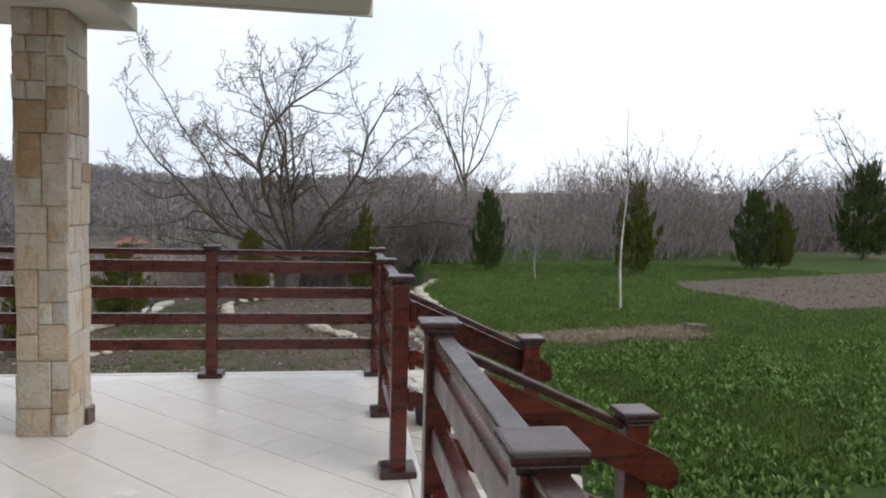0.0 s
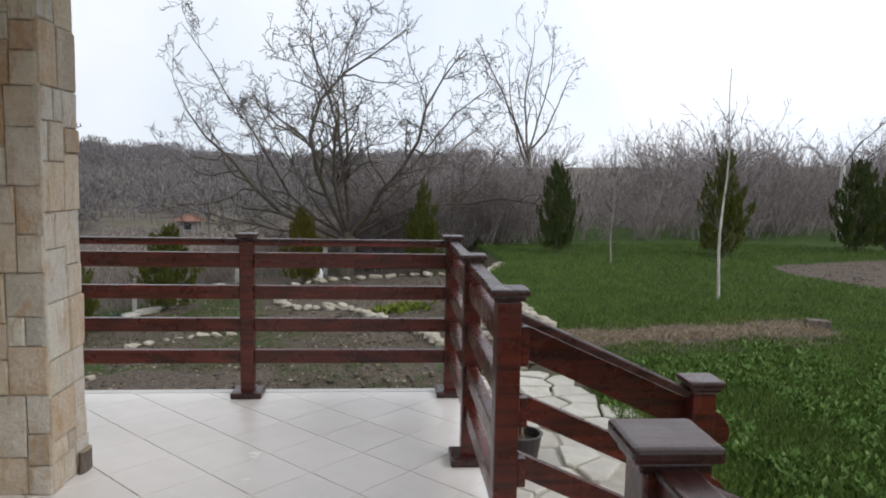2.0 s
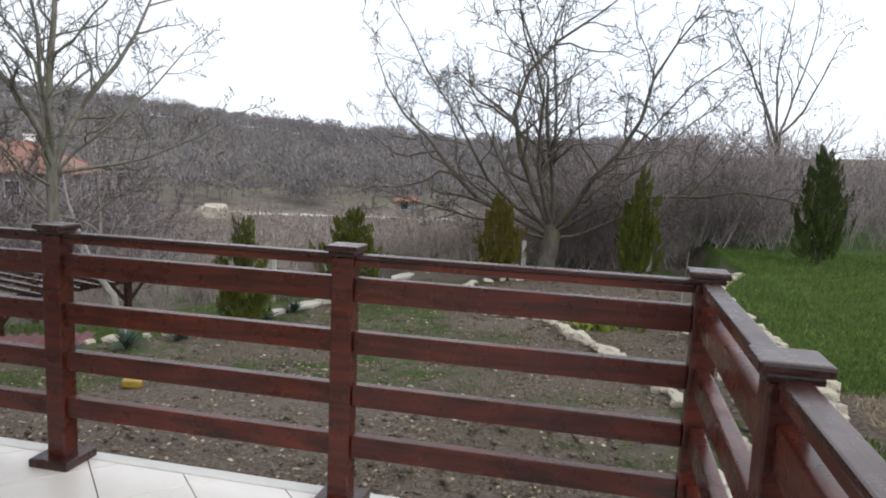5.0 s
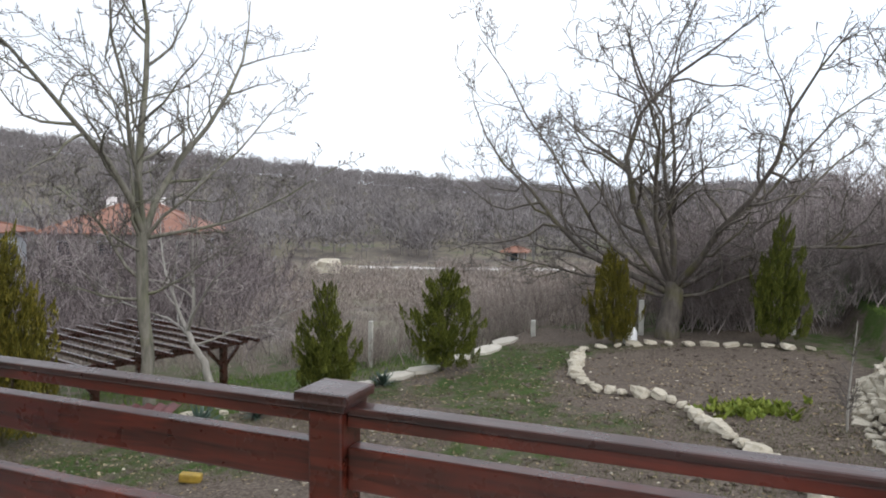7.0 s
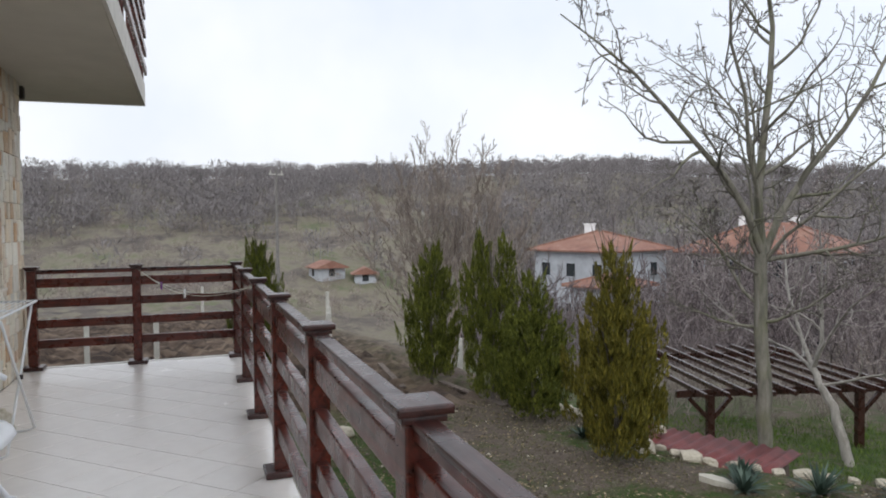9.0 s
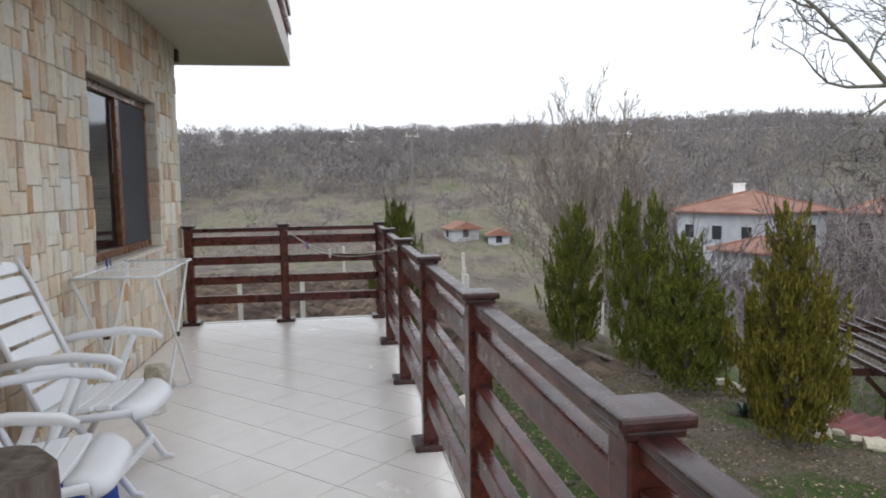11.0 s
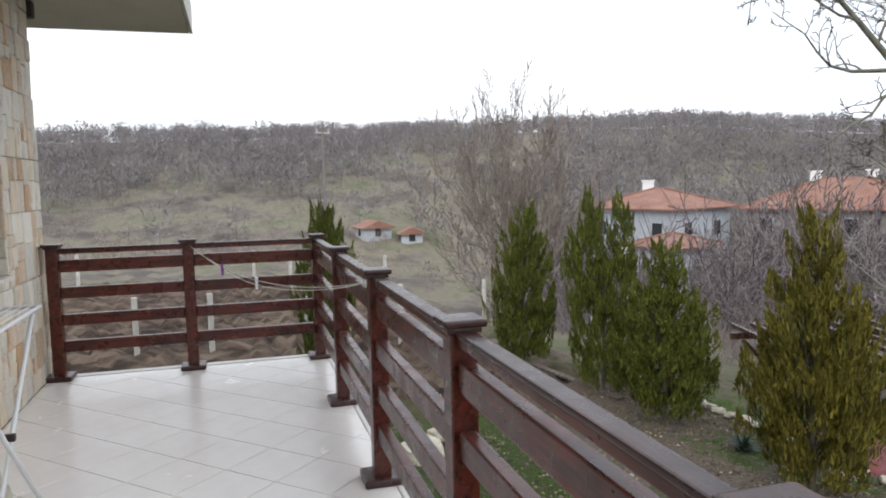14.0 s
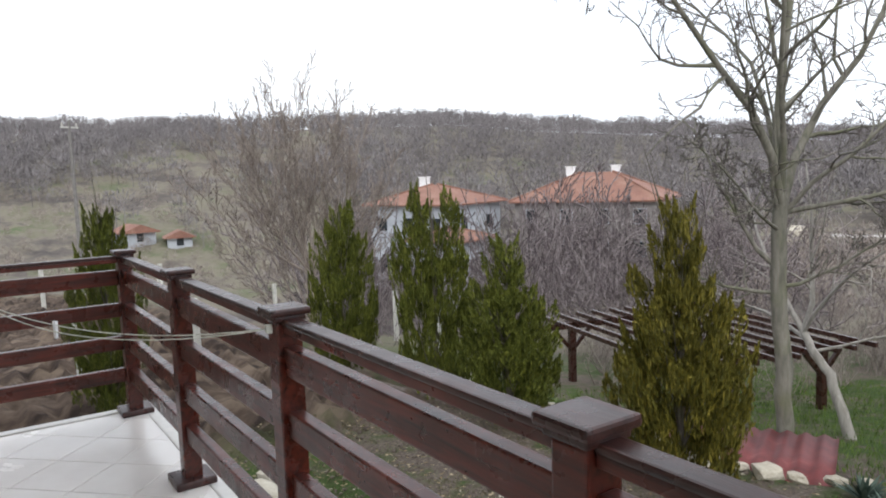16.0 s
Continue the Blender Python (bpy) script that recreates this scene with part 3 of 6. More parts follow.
class Arr:
    """Collects quads as arrays."""

    def __init__(self):
        self.v, self.f, self.n = [], [], 0

    def add(self, v, f):
        self.v.append(np.asarray(v, float))
        self.f.append(np.asarray(f, int) + self.n)
        self.n += len(v)

    def stem(self, pts, radii, sides=3):
        pts = np.asarray(pts, float)
        k = len(pts)
        d = np.gradient(pts, axis=0)
        d /= np.linalg.norm(d, axis=1)[:, None] + 1e-9
        ref = np.array([0.0, 0.0, 1.0]) if abs(d[0][2]) < 0.8 else np.array([1.0, 0.0, 0.0])
        s = np.cross(d, ref)
        s /= np.linalg.norm(s, axis=1)[:, None] + 1e-9
        t = np.cross(d, s)
        ang = np.arange(sides) * 2 * np.pi / sides
        ring = pts[:, None] + np.asarray(radii)[:, None, None] * (np.cos(ang)[None, :, None] * s[:, None] + np.sin(ang)[None, :, None] * t[:, None])
        i = np.arange(k - 1)[:, None] * sides
        a = np.arange(sides)[None]
        b = (a + 1) % sides
        f = np.stack([i + a, i + b, i + sides + b, i + sides + a], -1).reshape(-1, 4)
        self.add(ring.reshape(-1, 3), f)

    def arrays(self):
        return np.concatenate(self.v), np.concatenate(self.f)

    def make(self, name, mat, parent=None, label="", smooth=True):
        v, f = self.arrays()
        return from_arrays(name, v, f, mat, parent, label, smooth)


def grow(rng, p, d, length, r, level, sink, curve=0.12, wander=0.22, kids=(7, 6, 4, 0), ratio=0.55, spread=0.75, thin=0.0035):
    """A branch with side branches. sink[level] takes the stems."""
    n = 7 if level < 2 else (5 if level == 2 else 4)
    pts, dirs = [np.array(p, float)], []
    d = np.array(d, float)
    d /= np.linalg.norm(d)
    for i in range(n):
        d = d + rng.normal(0, wander, 3) * (0.55 if level < 1 else 0.8) + np.array([0, 0, curve])
        d /= np.linalg.norm(d)
        dirs.append(d.copy())
        pts.append(pts[-1] + d * length / n)
    radii = np.maximum(r * (1 - 0.86 * np.linspace(0, 1, n + 1) ** 0.9), thin)
    sink[min(level, len(sink) - 1)].stem(pts, radii, 7 if level == 0 else (4 if level == 1 else 3))
    if level >= len(kids) or kids[level] == 0:
        return
    for k in range(kids[level]):
        t = (k + rng.uniform(0.3, 1.0)) / (kids[level] + 0.2)
        t = 0.15 + 0.83 * t
        i = min(int(t * n), n - 1)
        q = pts[i] + (pts[i + 1] - pts[i]) * (t * n - i)
        side = rng.normal(0, 1, 3)
        side -= dirs[i] * side.dot(dirs[i])
        side /= np.linalg.norm(side)
        nd = dirs[i] + side * rng.uniform(0.6, 1.15) * spread / 0.75
        ln = length * ratio * rng.uniform(0.6, 1.2) * (1.1 - 0.5 * t)
        grow(rng, q, nd, ln, max(radii[i] * 0.6, thin), level + 1, sink, curve, wander * 1.1, kids, ratio, spread, thin)


def limb_tree(name, base, trunk, limbs, seed, bark, label, kids, r0=0.16, twig=M_TWIG, spread=0.75, depth=1.6, curve=0.04, ratio=0.46, reach=0.92, thin=0.0045, wander=0.27, top=0.62):
    """A bare tree: a trunk path, then limbs that run from points of the trunk to the given places."""
    rng = np.random.default_rng(seed)
    root = empty(name, pose(*base), label, "tree")
    b = np.array(base)
    tp = np.array(trunk, float) - b
    t = Arr()
    m = len(tp)
    fine = np.array([np.interp(np.linspace(0, m - 1, 12), np.arange(m), tp[:, k]) for k in range(3)]).T
    fine[1:-1] += rng.normal(0, 0.012, (10, 3))
    rr = r0 * np.interp(np.linspace(0, 1, 12), [0, 0.08, 1], [1.3, 1.0, top])
    t.stem(fine, rr, 10)
    sink = [Arr(), Arr(), Arr(), Arr()]
    t.make("trunk", bark, root, "rough trunk")
    for fr, end, rad in limbs:
        sink[0] = Arr()
        start = np.array([np.interp(fr * (m - 1), np.arange(m), tp[:, k]) for k in range(3)])
        e = np.array(end, float) - b
        e[1] += rng.uniform(-depth, depth)
        v = e - start
        L = np.linalg.norm(v)
        grow(rng, start, v / L - np.array([0, 0, curve * 2.5]), L * reach, rad * 0.8, 0, sink, curve, wander, kids, ratio, spread, thin)
        sink[0].make("limb", bark, root)
    sink[1].make("branches", bark, root)["kind"] = "stuff"
    for s, nm in ((sink[2], "twigs"), (sink[3], "fine_twigs")):
        if s.n:
            s.make(nm, twig, root)["kind"] = "stuff"
    return root


limb_tree("walnut_tree", (-1.34, 11.4, -1.0), [(-1.34, 11.4, -1.06), (-1.40, 11.4, -0.6), (-1.30, 11.45, -0.2), (-1.33, 11.5, 0.15)],
          [(0.8, (-6.3, 11.3, 2.6), 0.085), (0.9, (-5.3, 11.5, 4.0), 0.095), (0.9, (-3.2, 11.2, 4.6), 0.07), (1.0, (-1.2, 11.5, 5.3), 0.085), (1.0, (-0.2, 12, 4.9), 0.07),
           (0.9, (1.1, 11.6, 4.3), 0.085), (0.85, (2.4, 11.8, 3.3), 0.065), (0.8, (3.2, 12.0, 2.4), 0.055), (0.7, (-5.0, 11.0, 1.2), 0.05), (0.75, (1.6, 11.0, 0.9), 0.05), (0.8, (0.6, 12, 2.7), 0.05),
           (0.95, (-2.3, 12.2, 5.1), 0.055), (0.9, (1.9, 12.4, 3.9), 0.05), (0.9, (-5.9, 12.0, 3.4), 0.05), (0.8, (-4.3, 12.0, 2.4), 0.045)],
          14, M_BARK, "large bare spreading walnut tree with mossy grey bark", (12, 7, 5), 0.23, spread=0.95, curve=0.06, reach=1.0, thin=0.0052, ratio=0.40, wander=0.34)
limb_tree("bare_tree", (-8.9, 7.15, -2.0), [(-8.80, 7.1, -2.2), (-8.88, 7.12, -1.4), (-8.92, 7.15, -0.6), (-9.0, 7.15, 0.2), (-8.97, 7.15, 0.95)],
          [(1.0, (-8.6, 5.2, 5.0), 0.075), (1.0, (-8.5, 7.3, 6.6), 0.09), (0.97, (-7.6, 9.5, 5.4), 0.075), (0.66, (-10.1, 6.1, 0.1), 0.035), (0.68, (-7.6, 8.0, 0.4), 0.035),
           (0.97, (-6.4, 8.8, 1.9), 0.045), (0.75, (-9.9, 6.2, 2.0), 0.04), (0.95, (-6.9, 8.9, 3.4), 0.04), (0.95, (-9.6, 5.9, 3.4), 0.035), (1.0, (-9.8, 8.2, 5.2), 0.05), (0.85, (-9.9, 8.3, 2.4), 0.035),
           (0.9, (-8.6, 5.6, 1.7), 0.03), (1.0, (-8.0, 5.9, 6.0), 0.05)],
          5, M_BARK_PALE, "tall bare fruit tree with pale grey bark beside the pergola", (13, 7, 4), 0.102, depth=0.15, spread=0.95, curve=0.05, reach=1.0, thin=0.005, ratio=0.34, wander=0.26, top=0.85)
limb_tree("bare_tree", (-8.85, 8.7, -2.1), [(-8.8, 8.7, -2.4), (-9.1, 8.7, -1.5), (-9.5, 8.7, -0.9)],
          [(1.0, (-11.5, 9.2, 1.6), 0.05), (1.0, (-9.2, 9.2, 2.2), 0.05), (1.0, (-8.0, 9.2, 1.4), 0.04), (0.9, (-12.5, 9.5, 0.6), 0.04), (0.8, (-7.4, 9.3, 0.2), 0.03)],
          6, M_WHITEWASH, "leaning bare plum tree with a limed trunk", (9, 7, 5), 0.08, twig=M_BRUSH, depth=1.2)
limb_tree("bare_tree", (3.6, 16.0, -0.1), [(3.6, 16, -0.15), (3.65, 16, 1.0), (3.6, 16, 2.2)],
          [(0.9, (3.2, 16, 6.0), 0.06), (0.9, (4.4, 16, 6.3), 0.05), (1.0, (5.9, 16, 4.4), 0.045), (0.8, (2.2, 16, 5.0), 0.045), (1, (5.2, 16, 5.6), 0.04), (0.7, (1.8, 16, 3.4), 0.03)],
          8, M_BARK, "slender bare tree rising behind the brush", (6, 5, 3), 0.10)
limb_tree("bare_tree", (15.3, 19.5, 0.0), [(15.3, 19.5, -0.1), (15.3, 19.5, 1.5)],
          [(1, (14.2, 19.5, 3.6), 0.05), (1, (15.6, 19.5, 4.0), 0.05), (1, (17.6, 19.5, 3.8), 0.05), (1, (18.8, 19.5, 3.2), 0.04)],
          9, M_BARK, "low bare orchard tree behind the fence", (6, 5, 3), 0.10)
limb_tree("bare_tree", (18.2, 16.5, 0.1), [(18.2, 16.5, 0.0), (18.2, 16.5, 2.0)],
          [(1, (16.6, 16.5, 4.0), 0.05), (1, (18.2, 16.5, 5.6), 0.05), (1, (20, 16.5, 5.0), 0.05), (0.8, (17, 16.5, 5.0), 0.04)],
          10, M_BARK, "bare tree at the far end of the lawn", (7, 6, 3), 0.11)
limb_tree("willow_tree", (-29.5, 10.2, ground_at(-29.5, 10.2)), [(-29.5, 10.2, ground_at(-29.5, 10.2) - 0.1), (-29.5, 10.2, -1.6)],
          [(0.1 + 0.8 * abs(math.sin(k * 2.1)), (-29.5 + 0.9 * math.sin(k * 3.7), 10.2 + u * 5.2, 5.0 - 4.2 * abs(u + 0.1) ** 1.8 + 0.6 * math.sin(k * 1.9)), 0.040) for k, u in enumerate(x / 14 for x in range(-14, 15))],
          12, M_WILLOW, "tall bare brown willow beyond the garden", (12, 7, 4), 0.12, twig=M_WILLOW, depth=0.5, curve=0.12, spread=0.55, ratio=0.34, thin=0.010, wander=0.16)


def birch(base, h, seed, label, thin=0.028, lean=(0, 0), bark=None):
    rng = np.random.default_rng(seed)
    root = empty("birch_tree", pose(*base), label, "tree", "young birches on the lawn")
    t, s = Arr(), [Arr(), Arr()]
    pts = [np.array([lean[0] * z + 0.025 * math.sin(z * 3 + seed), lean[1] * z, z - 0.05]) for z in np.linspace(0, h, 14)]
    t.stem(pts, thin * (1 - 0.88 * np.linspace(0, 1, 14)) + 0.002, 7)
    for k in range(26):
        z = rng.uniform(0.18, 0.9)
        i = int(z * 13)
        a = rng.uniform(0, 6.28)
        grow(rng, pts[i], (math.cos(a), math.sin(a), rng.uniform(0.5, 1.3)), h * 0.24 * (1.15 - z) * rng.uniform(0.6, 1.3), 0.006, 0, s, 0.05, 0.2, (5, 0), 0.5, thin=0.0022)
    t.make("trunk", bark or M_BIRCH, root)
    s[0].make("branches", M_TWIG, root)["kind"] = "stuff"
    s[1].make("twigs", M_TWIG, root)["kind"] = "stuff"


birch((4.14, 4.9, ground_at(4.14, 4.9)), 3.2, 2, "young birch with a thin white trunk on the lawn", thin=0.021, lean=(0.015, 0))
birch((3.8, 8.58, ground_at(3.8, 8.58)), 2.2, 3, "small slender young birch further back on the lawn", 0.016, bark=M_WHITEWASH)
birch((0.63, 6.15, ground_at(0.63, 6.15)), 1.1, 4, "small bare birch sapling in the garden bed", 0.011, bark=M_WHITEWASH)


def sprays(rng, n, tops, size=0.02):
    """Leaf sprays of an upright thuja: pointed plumes that lean out and up round a ragged spindle, with gaps between them."""
    m = 210
    cz = rng.uniform(0.03, 0.93, m) ** 0.9
    ca = rng.uniform(0, 2 * np.pi, m)
    which = rng.integers(0, len(tops), m)
    ox = np.array([t[0] for t in tops])[which]
    hh = np.array([t[1] for t in tops])[which]
    ww = np.array([t[2] for t in tops])[which] / 2
    prof = np.interp(cz, [0, 0.08, 0.2, 0.34, 0.5, 0.66, 0.8, 0.92, 1], [0.40, 0.66, 0.90, 1.0, 0.97, 0.84, 0.60, 0.33, 0.08])
    cr = prof * ww * rng.uniform(0.05, 1.0, m) ** 0.45 * (1 + 0.14 * rng.normal(0, 1, m))
    cx, cy = ox + cr * np.cos(ca), cr * np.sin(ca)
    L = rng.uniform(0.07, 0.17, m)
    R = rng.uniform(0.045, 0.095, m)
    k = rng.integers(0, m, n)
    u = rng.uniform(0, 1, n) ** 0.8
    a = rng.uniform(0, 2 * np.pi, n)
    rr = R[k] * (np.sin(np.pi * np.minimum(u * 1.1, 1) ** 0.6) * 0.9 + 0.08) * rng.uniform(0.25, 1.1, n) ** 0.5
    out = (u - 0.5) * L[k] * 0.75
    c = np.stack([cx[k] + rr * np.cos(a) + np.cos(ca[k]) * out, cy[k] + rr * np.sin(a) + np.sin(ca[k]) * out, np.clip(cz[k] * hh[k] * 0.90 + (u - 0.35) * L[k] + 0.03, 0.015, 1.04)], -1)
    up = np.stack([np.cos(ca[k]) * 0.45, np.sin(ca[k]) * 0.45, np.full(n, 0.85)], -1) + rng.normal(0, 0.42, (n, 3))
    up /= np.linalg.norm(up, axis=1)[:, None]
    side = np.cross(up, rng.normal(0, 1, (n, 3)))
    side /= np.linalg.norm(side, axis=1)[:, None]
    s = (size * rng.uniform(0.5, 1.5, n))[:, None]
    v = np.stack([c - up * s * 0.9, c + side * s * 0.40, c + up * s * 1.3, c - side * s * 0.40], 1)
    return v.reshape(-1, 3), np.arange(n * 4).reshape(n, 4)


THUJA_SHAPES = {}


def thuja(x, y, top, w, shape, mat, label, base=None):
    z0 = ground_at(x, y) if base is None else base
    h = top - z0
    key = (shape, mat.name)
    if key not in THUJA_SHAPES:
        rng = np.random.default_rng(20 + shape)
        tops = [[(0, 1.0, 1.0), (0.04, 0.8, 1.05)], [(-0.2, 1.0, 0.6), (0.22, 0.97, 0.55), (0.0, 0.68, 1.05)], [(0, 1.0, 0.8), (0.12, 0.72, 1.0), (-0.12, 0.6, 0.95)]][shape]
        v, f = sprays(rng, 42000, tops, 0.0125)
        cr = from_arrays("crown", v, f, mat)
        me = cr.data
        bpy.data.objects.remove(cr)
        t = Arr()
        rng = np.random.default_rng(shape)
        t.stem([(0, 0, -0.03), (0.01, 0, 0.3), (0, 0.01, 0.6), (0, 0, 0.93)], [0.030, 0.024, 0.016, 0.003], 6)
        for k in range(26):
            zz, a = rng.uniform(0.03, 0.8), rng.uniform(0, 6.28)
            q = np.array([math.cos(a), math.sin(a), 1.1])
            t.stem([(0, 0, zz), q * 0.12 + (0, 0, zz), q * (0.25, 0.25, 0.3) + (0, 0, zz)], [0.007, 0.005, 0.002], 3)
        tr = t.make("trunk", M_BARK)
        THUJA_SHAPES[key] = (me, tr.data)
        bpy.data.objects.remove(tr)
    me, tr = THUJA_SHAPES[key]
    root = empty("thuja_shrub", Matrix.Translation((x, y, z0)) @ Matrix.Rotation(x * 7, 4, "Z") if shape != 1 else Matrix.Translation((x, y, z0)) @ Matrix.Rotation(0.9, 4, "Z"), label, "thuja", "upright thujas in the garden")
    for nm, data in (("crown", me), ("trunk", tr)):
        ob = new(nm, data)
        ob.parent = root
        ob.matrix_basis = Matrix.Diagonal((w * 1.02, w * 1.02, h, 1))


thuja(-8.17, 4.22, 1.34, 1.22, 2, M_THUJA_OLIVE, "tall full thuja with yellowish olive foliage in the bed")
thuja(-10.85, 4.50, 0.84, 1.35, 2, M_THUJA, "bright green conical thuja beside the stone ledge")
thuja(-12.35, 4.45, 1.50, 1.10, 1, M_THUJA, "green thuja with two pointed tips")
thuja(-14.1, 3.93, 1.28, 1.08, 0, M_THUJA, "mid green spindle-shaped thuja at the row's end")
thuja(-14.4, 0.68, 1.40, 0.95, 0, M_THUJA, "narrow green thuja standing beyond the terrace corner")
thuja(-5.15, 6.3, 0.56, 0.85, 2, M_THUJA, "small open green thuja at the ledge")
thuja(-4.43, 8.47, 0.61, 1.0, 0, M_THUJA, "small dense green thuja beside flat stones")
thuja(-2.2, 10.6, 0.85, 0.8, 0, M_THUJA_OLIVE, "yellow-green thuja in front of the fence")
thuja(0.3, 10.7, 1.48, 0.8, 2, M_THUJA, "narrow sparse green thuja before the brush")
thuja(3.16, 10.25, 1.96, 0.76, 0, M_THUJA_DARK, "dark green columnar thuja on the lawn")
thuja(6.37, 9.4, 2.2, 1.05, 2, M_THUJA, "broad green thuja behind the young birch")
thuja(9.54, 9.83, 2.1, 0.95, 0, M_THUJA_DARK, "dense dark green thuja by the dug bed")
thuja(10.3, 9.95, 1.8, 0.7, 0, M_THUJA, "small green thuja beside a larger one")
thuja(14.4, 12.2, 3.1, 1.5, 0, M_THUJA_DARK, "tall dark thuja at the lawn's far end")


def scatter_stems(name, spots, variants, mat, label, category, seed):
    """Lays shrub variants (arrays) at many spots in one mesh."""
    rng = np.random.default_rng(seed)
    vs, fs, n = [], [], 0
    for x, y, z, s in spots:
        v, f = variants[rng.integers(len(variants))]
        a = rng.uniform(0, 6.28)
        c, sn = math.cos(a), math.sin(a)
        w = v * (s * rng.uniform(0.85, 1.1), s * rng.uniform(0.85, 1.1), s)
        w = np.stack([w[:, 0] * c - w[:, 1] * sn + x, w[:, 0] * sn + w[:, 1] * c + y, w[:, 2] + z], -1)
        vs.append(w)
        fs.append(f + n)
        n += len(v)
    ob = from_arrays(name, np.concatenate(vs), np.concatenate(fs), mat)
    return tagged(ob, label, category, kind="stuff")


def shrub_variant(seed, stems, h, twigs, thin=0.006, spread=0.35):
    rng = np.random.default_rng(seed)
    s = [Arr(), Arr(), Arr()]
    for k in range(stems):
        a = rng.uniform(0, 6.28)
        d = (math.cos(a) * spread, math.sin(a) * spread, 1)
        grow(rng, (rng.normal(0, 0.3), rng.normal(0, 0.3), -0.05), d, h * rng.uniform(0.6, 1.1), 0.014, 0, s, 0.05, 0.16, twigs, 0.42, thin=thin)
    v = [a.arrays() for a in s if a.n]
    out_v, out_f, n = [], [], 0
    for a, b in v:
        out_v.append(a)
        out_f.append(b + n)
        n += len(a)
    return np.concatenate(out_v), np.concatenate(out_f)


def brush():
    rng = np.random.default_rng(5)
    tall = [shrub_variant(50 + k, 9, 3.0, (7, 4, 0), 0.0055, 0.5) for k in range(5)]
    orchard = [shrub_variant(80 + k, 4, 3.0, (8, 5, 0), 0.009, 0.75) for k in range(4)]
    low = [shrub_variant(60 + k, 14, 1.5, (5, 2, 0), 0.005, 0.5) for k in range(4)]
    spots = []
    for k in range(330):
        x = rng.uniform(-1.5, 24)
        y = 12.6 + rng.uniform(0, 1) ** 1.3 * 11 + max(0, x - 8) * 0.25
        s = rng.uniform(0.62, 0.9) * (1 + 0.22 * math.sin(x * 0.8)) * (1.0 if y > 14 else 0.75)
        spots.append((x, y, ground_at(x, y), s * 1.02))
    for k in range(60):
        x, y = rng.uniform(-1.0, 3.0), rng.uniform(11.9, 13.5)
        spots.append((x, y, ground_at(x, y), rng.uniform(0.45, 0.8)))
    scatter_stems("brush_thicket", spots, tall, M_BRUSH, "dense bare brown thicket behind the lawn", "brush", 1)
    spots = []
    for k in range(150):
        x, y = rng.uniform(-8.5, -1.2), 12.2 + rng.uniform(0, 1) ** 1.5 * 12
        spots.append((x, y, ground_at(x, y), rng.uniform(0.45, 0.75)))
    for k in range(110):
        a, r = rng.uniform(24, 62), rng.uniform(15.5, 30)
        x, y = -r * math.sin(math.radians(a)), r * math.cos(math.radians(a))
        spots.append((x, y, ground_at(x, y), rng.uniform(0.35, 0.8)))
    scatter_stems("low_brush", spots, low, M_BRUSH_TAN, "low tan and grey bare scrub on the slope", "brush", 2)
    spots = []
    for k in range(135):
        a, r = rng.uniform(38, 70), rng.uniform(19, 58)
        x, y = -r * math.sin(math.radians(a)), r * math.cos(math.radians(a))
        spots.append((x, y, ground_at(x, y), (rng.uniform(-2.6, 0.3) - ground_at(x, y)) / 2.7 * (0.62 if abs(math.degrees(math.atan2(-5 - x, y)) - 56.5) < 5 else 1.0)))
    scatter_stems("orchard_brush", spots, orchard, M_ORCHARD, "bare orchard trees and scrub below the garden", "brush", 3)


brush()


